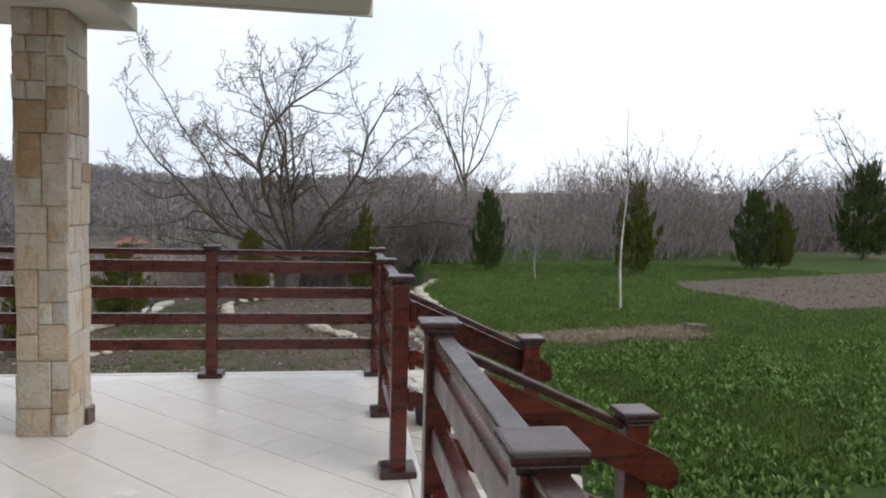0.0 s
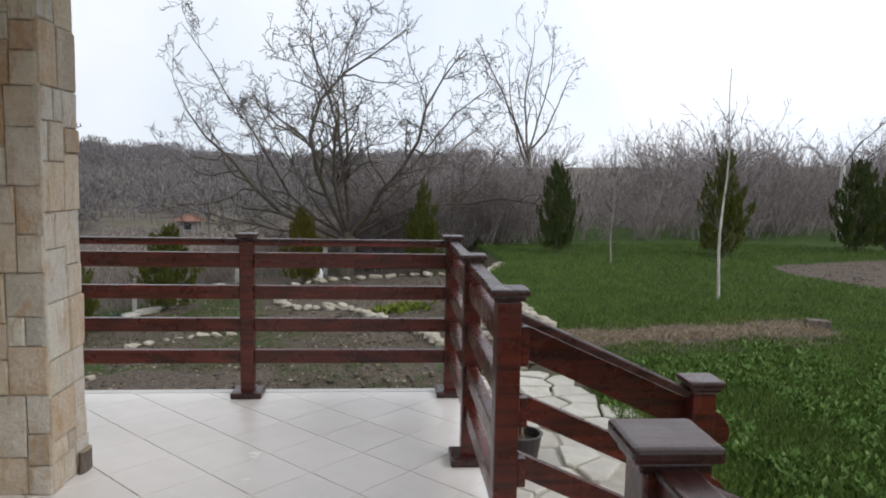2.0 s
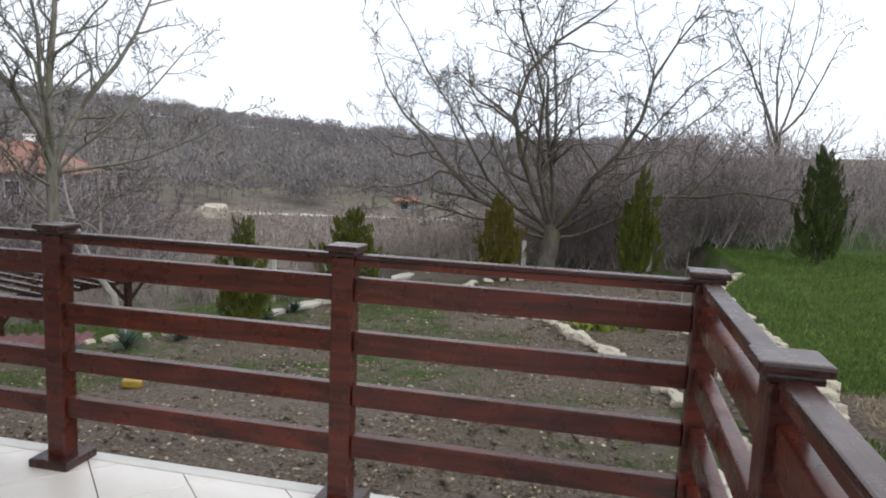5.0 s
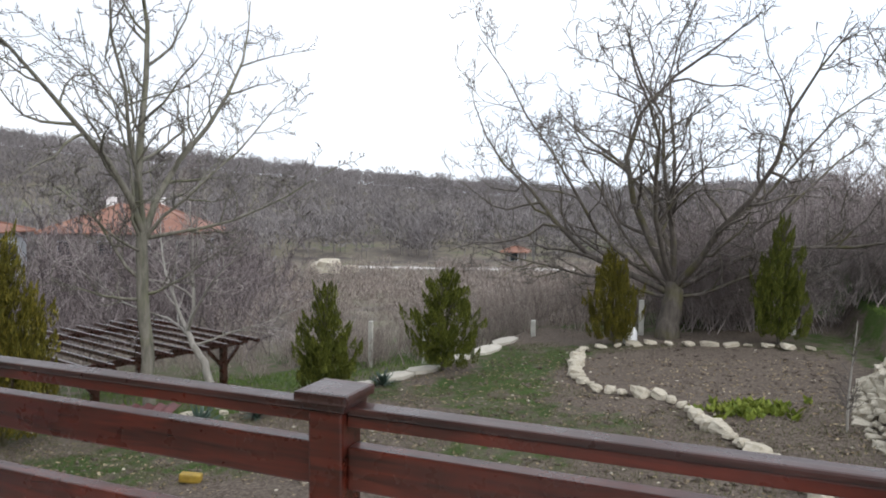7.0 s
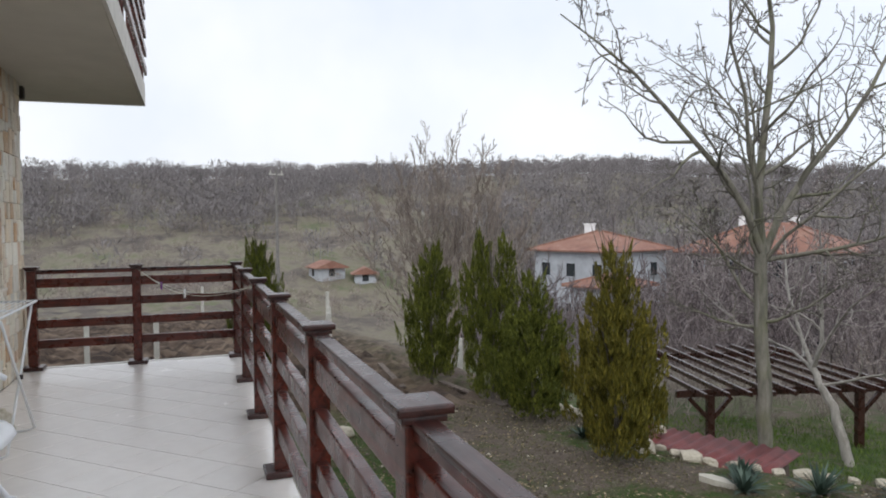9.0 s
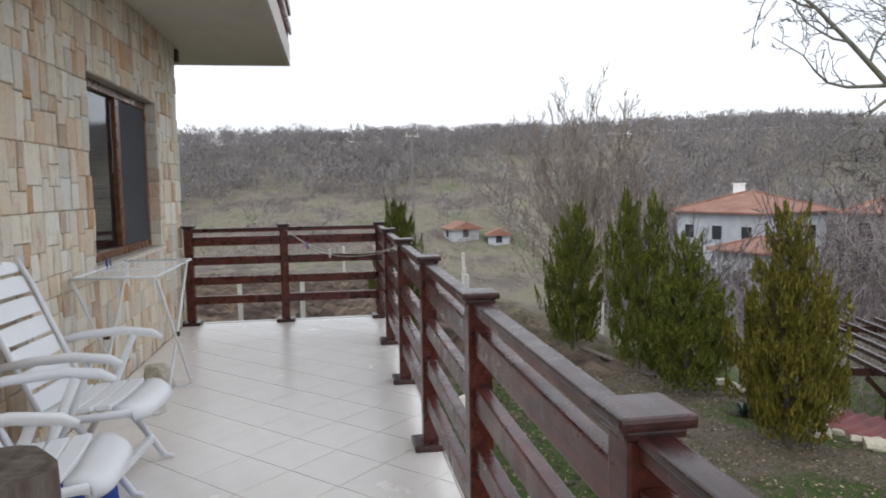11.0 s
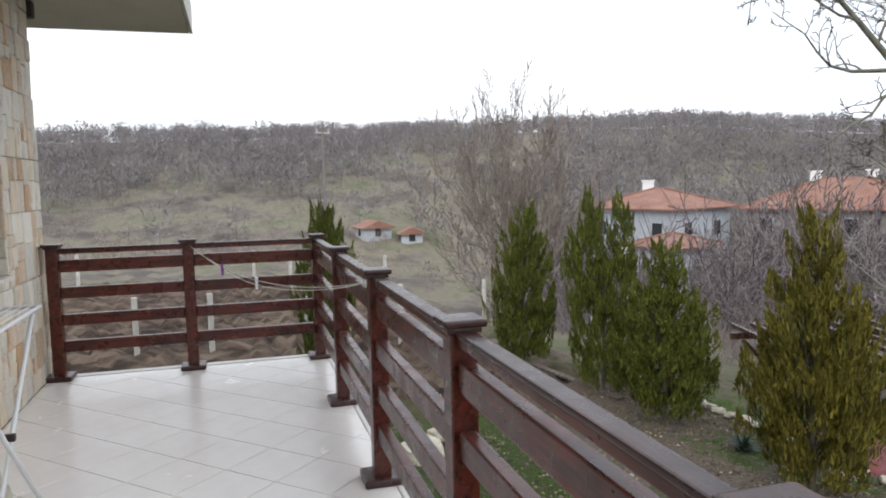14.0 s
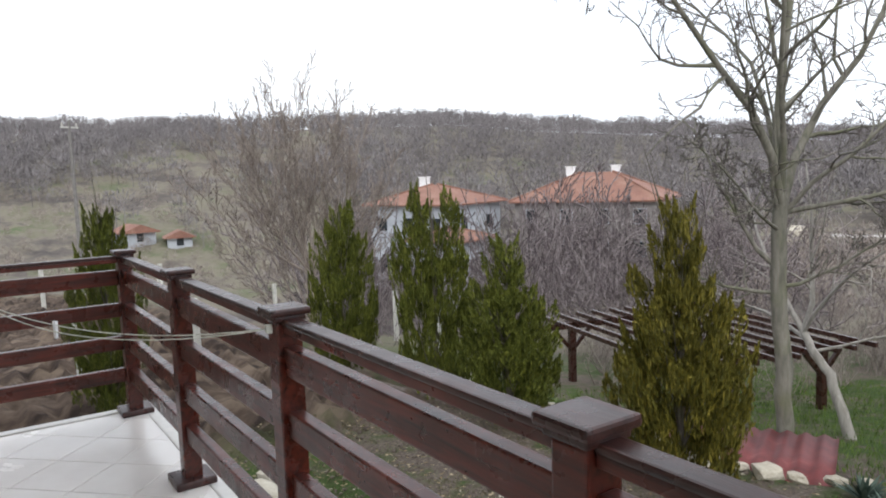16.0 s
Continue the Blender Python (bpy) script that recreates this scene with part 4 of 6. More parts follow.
def far_woods():
    """Bare woods over the hillside: small trunks with crowns of fine upright slivers."""
    rng = np.random.default_rng(8)
    variants = []
    for k in range(6):
        n = 110
        a = rng.uniform(0, 6.28, n)
        z = rng.uniform(0.25, 1.0, n)
        r = 0.40 * np.sqrt(np.clip(1 - ((z - 0.62) / 0.42) ** 2, 0.02, 1)) * rng.uniform(0.2, 1.0, n) ** 0.5
        c = np.stack([r * np.cos(a), r * np.sin(a), z], -1)
        d = c - np.array([0, 0, 0.25]) + rng.normal(0, 0.3, (n, 3))
        d /= np.linalg.norm(d, axis=1)[:, None]
        s = np.stack([-np.sin(a * 7), np.cos(a * 7), rng.normal(0, 0.4, n)], -1)
        L, W = 0.10, 0.0085
        v = np.stack([c - d * L, c - d * 0.02 + s * W * 1.6, c + d * L, c - s * W * 1.6], 1).reshape(-1, 3)
        f = np.arange(n * 4).reshape(n, 4)
        t = np.array([(-0.012, 0, -0.1), (0.012, 0, -0.1), (0.006, 0, 0.7), (-0.006, 0, 0.7), (0, -0.012, -0.1), (0, 0.012, -0.1), (0, 0.006, 0.7), (0, -0.006, 0.7)])
        variants.append((np.concatenate([v, t]), np.concatenate([f, [[n * 4, n * 4 + 1, n * 4 + 2, n * 4 + 3], [n * 4 + 4, n * 4 + 5, n * 4 + 6, n * 4 + 7]]])))
    spots = []
    tries = 0
    while len(spots) < 5600 and tries < 60000:
        tries += 1
        az = rng.uniform(-6, 116)
        r = rng.uniform(112, 345)
        x, y = -r * math.sin(math.radians(az)), r * math.cos(math.radians(az))
        den = noise.noise(Vector((x * 0.012, y * 0.012, 5.0))) + 0.5 * noise.noise(Vector((x * 0.035, y * 0.035, 9.0)))
        want = 0.62 if az < 66 else np.clip(0.66 + den * 2.1, 0.05, 1.0)
        if r > 318:
            want = 0.9
        if az > 66 and r < 150:
            want *= 0.6
        if rng.uniform() > want * (0.45 + r / 500):
            continue
        spots.append((x, y, ground_at(x, y), rng.uniform(4.0, 7.0)))
    for k in range(620):
        az, r = rng.uniform(-8, 118), rng.uniform(326, 350)
        x, y = -r * math.sin(math.radians(az)), r * math.cos(math.radians(az))
        if noise.noise(Vector((az * 0.22, 0, 2))) < -0.25:
            continue
        spots.append((x, y, ground_at(x, y), rng.uniform(6.5, 10)))
    for k in range(260):
        az, r = rng.uniform(4, 66), rng.uniform(60, 118)
        x, y = -r * math.sin(math.radians(az)), r * math.cos(math.radians(az))
        if az < 37:
            continue
        spots.append((x, y, ground_at(x, y), rng.uniform(2.5, 5)))
    scatter_stems("far_woods", spots, variants, M_FAR_HAZY, "bare grey-brown woods covering the far hillside", "woods", 4)
    bushes = []
    for k in range(1700):
        az, r = rng.uniform(60, 112), rng.uniform(80, 320)
        x, y = -r * math.sin(math.radians(az)), r * math.cos(math.radians(az))
        bushes.append((x, y, ground_at(x, y) - 0.3, rng.uniform(1.0, 2.8)))
    for k in range(900):
        az, r = rng.uniform(3, 42), 26 + 66 * rng.uniform(0, 1) ** 0.8
        x, y = -r * math.sin(math.radians(az)), r * math.cos(math.radians(az))
        bushes.append((x, y, ground_at(x, y) - 0.3, rng.uniform(0.7, 1.7) * (0.7 + r / 90)))
    scatter_stems("hillside_bushes", bushes, variants, M_BRUSH_TAN, "scattered low bushes on the grassy hillside", "bushes", 6)


far_woods()


def blades(name, n, place, h, mat, label, category, seed, w=0.006, flat=0.35, leafy=False):
    """Grass blades or small leaves, as slim triangles folded into quads, over an area given by place(rng, n)."""
    rng = np.random.default_rng(seed)
    x, y = place(rng, n)
    n = len(x)
    z = height(x, y) - 0.004
    a = rng.uniform(0, 6.28, n)
    hh = h * rng.uniform(0.5, 1.4, n)
    lean = flat * rng.uniform(0.2, 1.2, n) * hh
    b = rng.uniform(0, 6.28, n)
    p = np.stack([x, y, z], -1)
    s = np.stack([np.cos(a), np.sin(a), np.zeros(n)], -1) * w
    tip = p + np.stack([np.cos(b) * lean, np.sin(b) * lean, hh], -1)
    mid = p * 0.5 + tip * 0.5 + np.stack([0 * x, 0 * x, hh * 0.12], -1)
    k = 2.2 if leafy else 0.8
    v = np.stack([p - s * (0.3 if leafy else 1), mid + s * k, tip, mid - s * k], 1).reshape(-1, 3)
    ob = from_arrays(name, v, np.arange(n * 4).reshape(n, 4), mat)
    return tagged(ob, label, category, kind="stuff")


def on_lawn(x, y):
    ok = np.where(y > 2.2, x > lawn_edge(y) + 0.1, x > 1.25)
    bed = (np.abs(y - 2.9 - 0.10 * (x - 3)) < 0.36 + 0.1 * np.sin(x * 5)) & (x < 4.6)
    plot = (x > 6.6 + 0.3 * np.maximum(0, 6 - y) - 0.2 * np.sin(y * 2)) & (y > 4.3 + 0.06 * (x - 5)) & (y < 7.9 + 0.2 * (x - 6))
    return ok & ~bed & ~plot


def lawn_place(rng, n):
    r = rng.uniform(1.2, 15, n)
    a = rng.uniform(-0.15, 1.75, n)
    x, y = r * np.sin(a) + 0.3, r * np.cos(a) - 1.2
    k = on_lawn(x, y) & (y < 11.8)
    return x[k], y[k]


def weed_place(rng, n):
    cx, cy = rng.uniform(1.3, 6.5, n // 14), rng.uniform(-2.6, 2.4, n // 14)
    keep = np.array([noise.noise(Vector((u * 1.1, v * 1.1, 1))) > -0.12 for u, v in zip(cx, cy)])
    cx, cy = cx[keep], cy[keep]
    x = np.repeat(cx, 14) + rng.normal(0, 0.035, len(cx) * 14)
    y = np.repeat(cy, 14) + rng.normal(0, 0.035, len(cx) * 14)
    k = on_lawn(x, y)
    return x[k], y[k]


def garden_place(rng, n):
    x, y = rng.uniform(-13, 0.9, n), rng.uniform(0.2, 10.8, n)
    v = np.array([noise.noise(Vector((u * 0.9, w * 1.2, 3.3))) for u, w in zip(x, y)])
    bare = (np.hypot((x + 0.7) / 1.8, (y - 8.6) / 1.9) < 1.0) | (np.hypot((x + 3.6) / 2.0, (y - 2.8) / 1.1) < 1.0)
    k = ((v > -0.10) | ((v > -0.35) & ((y < 1.7) | ((x < -6) & (y < 3.6))))) & ~bare & (ledge_distance(x, y) < 0)
    return x[k], y[k]


def low_place(rng, n):
    x, y = rng.uniform(-13, -4.5, n), rng.uniform(5.5, 13, n)
    k = (ledge_distance(x, y) > 0.3) & ~((np.abs(x + 9.0) < 1.1) & (np.abs(y - 6.1) < 0.8))
    return x[k], y[k]


def straw_place(rng, n):
    x = rng.uniform(1.5, 4.5, n)
    y = 2.9 + 0.1 * (x - 3) + rng.normal(0, 0.22, n)
    return x, y


blades("lawn_grass", 330000, lawn_place, 0.052, M_GRASS, "short green lawn grass", "grass", 1, 0.005, 0.6)
blades("lawn_weeds", 42000, weed_place, 0.055, M_WEED, "clumps of broad pale-green weeds in the lawn", "weeds", 2, 0.008, 0.8, True)
blades("garden_grass", 140000, garden_place, 0.03, M_GARDEN_GRASS, "sparse tufts of short grass in the garden", "grass", 3, 0.004, 0.7)
blades("lower_grass", 16000, low_place, 0.09, M_GRASS, "grass below the stone ledge", "grass", 4, 0.007, 0.6)
blades("dry_straw", 5000, straw_place, 0.05, M_STRAW, "dry straw on bare soil", "straw", 5, 0.004, 2.2)


def litter_place(rng, n):
    x, y = rng.uniform(-13, 0.8, n), rng.uniform(0.2, 9.5, n)
    k = ledge_distance(x, y) < 0
    return x[k], y[k]


def bed_weed_place(rng, n):
    cx, cy = rng.normal(-0.13, 0.24, n // 12), rng.normal(6.75, 0.18, n // 12)
    return np.repeat(cx, 12) + rng.normal(0, 0.03, len(cx) * 12), np.repeat(cy, 12) + rng.normal(0, 0.03, len(cx) * 12)


M_BED_WEED = leaf_mat("yellow_green_leaves", (0.09, 0.125, 0.018), (0.165, 0.21, 0.03), (0.27, 0.30, 0.06))
blades("bed_weeds", 650, bed_weed_place, 0.075, M_BED_WEED, "clumps of yellow-green leafy weeds in the dug bed", "weeds", 7, 0.012, 0.8, True)
blades("leaf_litter", 20000, litter_place, 0.012, M_STRAW, "fallen leaves and dry stalks on the soil", "leaf litter", 6, 0.009, 2.4, True)


# stones, fences, pergola and garden things
def rock_mat(name, a, b):
    m = Mat(name, 0.9, spec=0.2)
    n = m.noise(7, 6, 0.65)
    c = m.ramp(n, [(0.3, a), (0.7, b)])
    c = m.mix(m.value_of(m.random(), 0, 1, 0, 0.5), c, tuple(v * 0.72 for v in a))
    return m.color(c).bump(m.noise(18, 6, 0.7), 0.6, 0.02).m


M_ROCK = rock_mat("pale_limestone", (0.42, 0.37, 0.28), (0.66, 0.62, 0.53))
M_FLAG = rock_mat("flagstone", (0.46, 0.43, 0.37), (0.62, 0.59, 0.52))
M_POLE = simple("dark_pole_concrete", (0.17, 0.16, 0.15), 0.95, vary=0.2, scale=4)
M_CONC = simple("weathered_concrete", (0.46, 0.45, 0.41), 0.95, vary=0.2, scale=9, bump=0.3)
ROCKS = []


def rock_mesh(seed, mat):
    rng = np.random.default_rng(seed)
    bm = bmesh.new()
    bmesh.ops.create_icosphere(bm, subdivisions=2, radius=0.5)
    for v in bm.verts:
        p = v.co.copy()
        q = noise.noise(p * 2.6 + Vector((seed * 3.3, 0, 0))) * 0.5
        v.co = p * (1 + q)
        v.co.x = max(-0.42, min(0.42, v.co.x + rng.normal(0, 0.012)))
        v.co.z = max(-0.33, min(0.36, v.co.z + rng.normal(0, 0.012)))
    me = bpy.data.meshes.new("stone")
    bm.to_mesh(me)
    bm.free()
    me.materials.append(mat)
    return me


ROCKS = [rock_mesh(k, M_ROCK) for k in range(7)]


def along(line, step):
    out = []
    for (ax, ay), (bx, by) in zip(line, line[1:]):
        L = math.hypot(bx - ax, by - ay)
        n = max(1, round(L / step))
        for i in range(n):
            t = i / n
            out.append((ax + (bx - ax) * t, ay + (by - ay) * t, math.atan2(by - ay, bx - ax)))
    return out


def stone_row(name, line, step, size, label, seed, lift=0.3, zfix=None, rows=1, parent=None):
    rnd = random.Random(seed)
    root = parent or empty(name, pose(0, 0, 0), label, "stone edging")
    root["kind"] = "structure"
    for x, y, a in along(line, step):
        s = rnd.uniform(0.55, 1.35)
        ob = new("stone", rnd.choice(ROCKS))
        ob.parent = root
        z = (ground_at(x, y) if zfix is None else zfix) + size[2] * lift
        ob.matrix_basis = Matrix.Translation((x + rnd.uniform(-.02, .02), y + rnd.uniform(-.02, .02), z)) @ Euler((rnd.uniform(-.15, .15), rnd.uniform(-.25, .25), a + rnd.uniform(-1.2, 1.2))).to_matrix().to_4x4() @ Matrix.Diagonal((size[0] * s, size[1] * s * rnd.uniform(.8, 1.2), size[2] * s, 1))
    return root


stone_row("bed_edging", [(-2.62, 10.1), (-2.55, 9.3), (-2.42, 8.5), (-2.2, 7.85), (-1.95, 7.45), (-1.6, 7.3), (-1.15, 7.2), (-0.9, 6.8), (-0.66, 6.2), (-0.4, 5.7), (-0.1, 5.1), (0.28, 4.1), (0.55, 3.3), (0.8, 2.6)],
          0.22, (0.24, 0.17, 0.14), "edging of rough pale limestone round the dug bed", 1)
stone_row("bed_edging", [(-3.95, 5.5), (-3.6, 5.75), (-3.1, 5.85), (-2.5, 5.8)], 0.2, (0.22, 0.1, 0.07), "thin white stone edging in the soil", 2)
stone_row("bed_edging", [(-2.6, 10.2), (-1.6, 10.7), (-0.4, 10.5), (1.0, 10.2)], 0.3, (0.26, 0.16, 0.1), "low edging of grey stones behind the bed", 3)
wall = None
for row, (dx, dz, st) in enumerate(((-0.27, -0.66, 0.21), (-0.20, -0.58, 0.17), (-0.12, -0.50, 0.19), (-0.05, -0.42, 0.16), (0.02, -0.34, 0.18), (0.08, -0.27, 0.15), (0.13, -0.24, 0.24))):
    line = [(1.20 + dx, 2.75), (1.28 + dx, 3.3), (1.22 + dx, 4.2), (1.12 + dx, 5.4), (1.05 + dx, 6.6), (1.15 + dx, 7.6), (1.45 + dx, 8.5), (1.75 + dx, 9.2)]
    wall = stone_row("dry_stone_wall", line, st, (0.175, 0.15, 0.125), "low dry stone wall of pale limestone along the lawn", 10 + row, 0.0, dz, parent=wall)
stone_row("ledge_stones", [(-13.6, 5.25), (-12.2, 5.3), (-10.8, 5.3), (-9.6, 5.15), (-8.6, 4.95), (-7.8, 5.0), (-7.1, 5.25), (-6.5, 5.65), (-5.9, 6.1)], 0.24, (0.24, 0.17, 0.13), "row of pale stones along the garden ledge", 4)


def flat_slabs():
    rnd = random.Random(6)
    root = empty("ledge_slabs", pose(0, 0, 0), "thin flat pale stone slabs laid along the ledge", "stone slabs")
    root["kind"] = "structure"
    for x, y, w, d, a in ((-5.75, 6.2, 0.5, 0.25, 62), (-5.5, 6.75, 0.6, 0.28, 64), (-5.25, 7.3, 0.6, 0.3, 60), (-4.95, 7.9, 0.65, 0.3, 62), (-4.7, 8.4, 0.7, 0.34, 60), (-5.15, 8.75, 0.8, 0.45, 20),
                          (-4.45, 9.2, 0.6, 0.3, 75), (-4.2, 10.0, 0.8, 0.34, 78), (-4.15, 10.8, 0.8, 0.36, 82), (-6.9, 4.6, 0.5, 0.2, 20)):
        me = bpy.data.meshes.new("slab")
        bm = bmesh.new()
        n = 7
        prof = [(math.cos(t) ** 1 * w / 2 * rnd.uniform(.85, 1.1), math.sin(t) * d / 2 * rnd.uniform(.85, 1.15)) for t in (6.283 * k / n + 0.3 for k in range(n))]
        lo, hi = [bm.verts.new((p, q, -0.03)) for p, q in prof], [bm.verts.new((p, q, 0.03 + rnd.uniform(-.006, .006))) for p, q in prof]
        bm.faces.new(lo[::-1])
        bm.faces.new(hi)
        for k in range(n):
            bm.faces.new((lo[k], lo[(k + 1) % n], hi[(k + 1) % n], hi[k]))
        bm.to_mesh(me)
        bm.free()
        me.materials.append(M_FLAG)
        ob = new("slab", me)
        ob.parent = root
        ob.matrix_basis = pose(x, y, ground_at(x, y) + 0.035, rnd.uniform(-3, 3), rnd.uniform(-3, 3), a)


flat_slabs()


def cells_in(x0, x1, y0, y1, step, seed):
    """Irregular convex cells by cutting boxes with the half planes between neighbouring seeds."""
    rnd = random.Random(seed)
    pts = []
    nx, ny = int((x1 - x0) / step), int((y1 - y0) / step)
    for i in range(-1, nx + 1):
        for j in range(-1, ny + 1):
            pts.append((x0 + (i + rnd.uniform(0.15, 0.85)) * step, y0 + (j + rnd.uniform(0.15, 0.85)) * step))
    for p in pts:
        if not (x0 < p[0] < x1 and y0 < p[1] < y1):
            continue
        poly = clip_poly([(p[0] - step * 1.4, p[1] - step * 1.4), (p[0] + step * 1.4, p[1] - step * 1.4), (p[0] + step * 1.4, p[1] + step * 1.4), (p[0] - step * 1.4, p[1] + step * 1.4)], x0, x1, y0, y1)
        for q in pts:
            if q is p or abs(q[0] - p[0]) > 2.8 * step or abs(q[1] - p[1]) > 2.8 * step:
                continue
            nxv, nyv = q[0] - p[0], q[1] - p[1]
            L = math.hypot(nxv, nyv)
            nxv, nyv = nxv / L, nyv / L
            lim = ((p[0] + q[0]) * nxv + (p[1] + q[1]) * nyv) / 2 - 0.014
            out = []
            for i, a in enumerate(poly):
                b = poly[(i + 1) % len(poly)]
                da, db = lim - a[0] * nxv - a[1] * nyv, lim - b[0] * nxv - b[1] * nyv
                if da >= 0:
                    out.append(a)
                if da * db < 0:
                    t = da / (da - db)
                    out.append((a[0] + (b[0] - a[0]) * t, a[1] + (b[1] - a[1]) * t))
            poly = out
            if not poly:
                break
        if len(poly) > 2:
            yield p, poly


def flag_path():
    rnd = random.Random(2)
    root = empty("flagstone_path", pose(0, 0, 0), "crazy paving of pale flagstones beside the terrace", "paving")
    root["kind"] = "structure"
    base = -0.318
    slab_box("path_bed", 0.13, 1.15, -4.2, 1.15, -0.7, base - 0.012, M_MORTAR, "dark earth joints under the flagstones", "paving")
    for p, poly in cells_in(0.14, 1.45, -4.2, 1.6, 0.27, 3):
        if p[0] > 1.15 + 0.2 * math.sin(p[1] * 2.3) or (0.12 < p[0] < 0.75 and -3.5 < p[1] < -2.1):
            continue
        if p[0] < 0.45 and -0.55 < p[1] < 0.0:
            continue
        me = bpy.data.meshes.new("flagstone")
        n = len(poly)
        top = base + rnd.uniform(0.0, 0.022)
        vs = [(x, y, base - 0.06) for x, y in poly] + [(x, y, top - 0.008) for x, y in poly]
        vs += [(p[0] + (x - p[0]) * 0.93, p[1] + (y - p[1]) * 0.93, top) for x, y in poly]
        fs = [(k, (k + 1) % n, n + (k + 1) % n, n + k) for k in range(n)] + [(n + k, n + (k + 1) % n, 2 * n + (k + 1) % n, 2 * n + k) for k in range(n)]
        me.from_pydata(vs, [], fs + [tuple(range(2 * n, 3 * n))])
        me.materials.append(M_FLAG)
        ob = new("flagstone", me)
        ob.parent = root
    st = empty("garden_steps", pose(0, 0, 0), "two tiled steps down from the terrace to the lawn", "steps")
    st["kind"] = "structure"
    for k in range(1):
        part("step", boxed(0.29, -2.78, -0.28 + 0.09, 0.33, 1.22, 0.21, bevel=0.008), M_EDGE, st)


flag_path()


def fence_post(x, y, top, r=0.045, label="pale weathered concrete fence post", base=None, lean=0.0):
    z = (ground_at(x, y) if base is None else base) - 0.1
    bm = bmesh.new()
    box(bm, 0, 0, (top - z) / 2, r * 2, r * 2, top - z, bevel=r * 0.3)
    ob = part("fence_post", bm, M_CONC)
    ob.matrix_basis = pose(x, y, z, lean, 0, 10)
    return tagged(ob, label, "fence post", "posts of the garden fences")


for x, y, top in ((-3.83, 11.6, -0.72), (-1.86, 11.6, -0.22), (0.57, 11.6, 0.33), (-6.2, 11.9, -1.0), (-7.6, 12.2, -1.1), (10.9, 12.5, 1.9), (15.35, 14.0, 2.23), (3.6, 12.2, 0.6), (-17.5, 8.0, -0.9)):
    fence_post(x, y, top)
for x, y, h in ((-17.4, -2.55, 1.1), (-17.4, -1.2, 1.1), (-16.7, 2.4, 1.2), (-17.0, 0.6, 1.0), (-16.9, 5.6, 1.0), (-17.2, -4.3, 1.1), (-30, -6, 1.5), (-30, -2.4, 1.5), (-30, 1.2, 1.5), (-30, 4.8, 1.5), (-29, 8.5, 1.7), (-27, 11.5, 1.7), (-36, 0, 1.5), (-36, 6, 1.5), (-22, 9.5, 1.5)):
    fence_post(x, y, ground_at(x, y) + h, 0.05 if x > -20 else 0.06)


def utility_pole(x, y, top, label, arms=True):
    z = ground_at(x, y)
    root = empty("utility_pole", pose(x, y, z), label, "utility pole", "concrete utility poles")
    h = top - z
    bm = bmesh.new()
    bmesh.ops.create_cone(bm, cap_ends=True, segments=8, radius1=0.20, radius2=0.11, depth=h + 0.3, matrix=Matrix.Translation((0, 0, h / 2 - 0.15)))
    part("pole", bm, M_POLE, root)
    if arms:
        part("crossarm", boxed(0, 0, h - 0.6, 0.12, 1.5, 0.12, Matrix.Rotation(0.4, 4, "Z")), M_CONC, root)
        for s in (-0.6, 0.6):
            part("insulator", boxed(-s * math.sin(0.4), s * math.cos(0.4), h - 0.38, 0.1, 0.1, 0.3), M_CONC, root)


def polar(az, r):
    return -r * math.sin(radians(az)), r * math.cos(radians(az))


# tiled houses in the valley
def roof_mat():
    m = Mat("clay_roof_tiles", 0.8)
    w = m.mapped((1, 1, 1))
    n = m.noise(3.0, 5, 0.6, w)
    c = m.ramp(m.noise(0.6, 6, 0.7, w), [(0.3, (0.165, 0.080, 0.060)), (0.5, (0.245, 0.125, 0.090)), (0.7, (0.32, 0.20, 0.15))])
    m.color(m.mix(m.value_of(n, 0.4, 0.7, 0, 0.5), c, (0.24, 0.10, 0.07)))
    return m.bump(m.noise(10, 3, 0.5, m.mapped((1, 1, 4))), 0.5, 0.05).m


M_ROOF = roof_mat()
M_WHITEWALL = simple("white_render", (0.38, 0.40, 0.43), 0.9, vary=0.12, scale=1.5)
M_DARKWIN = simple("dark_glass", (0.03, 0.035, 0.04), 0.15)
M_CHIMNEY = simple("white_chimney_render", (0.78, 0.78, 0.78), 0.9, vary=0.05)
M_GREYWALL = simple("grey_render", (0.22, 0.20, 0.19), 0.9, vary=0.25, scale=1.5)


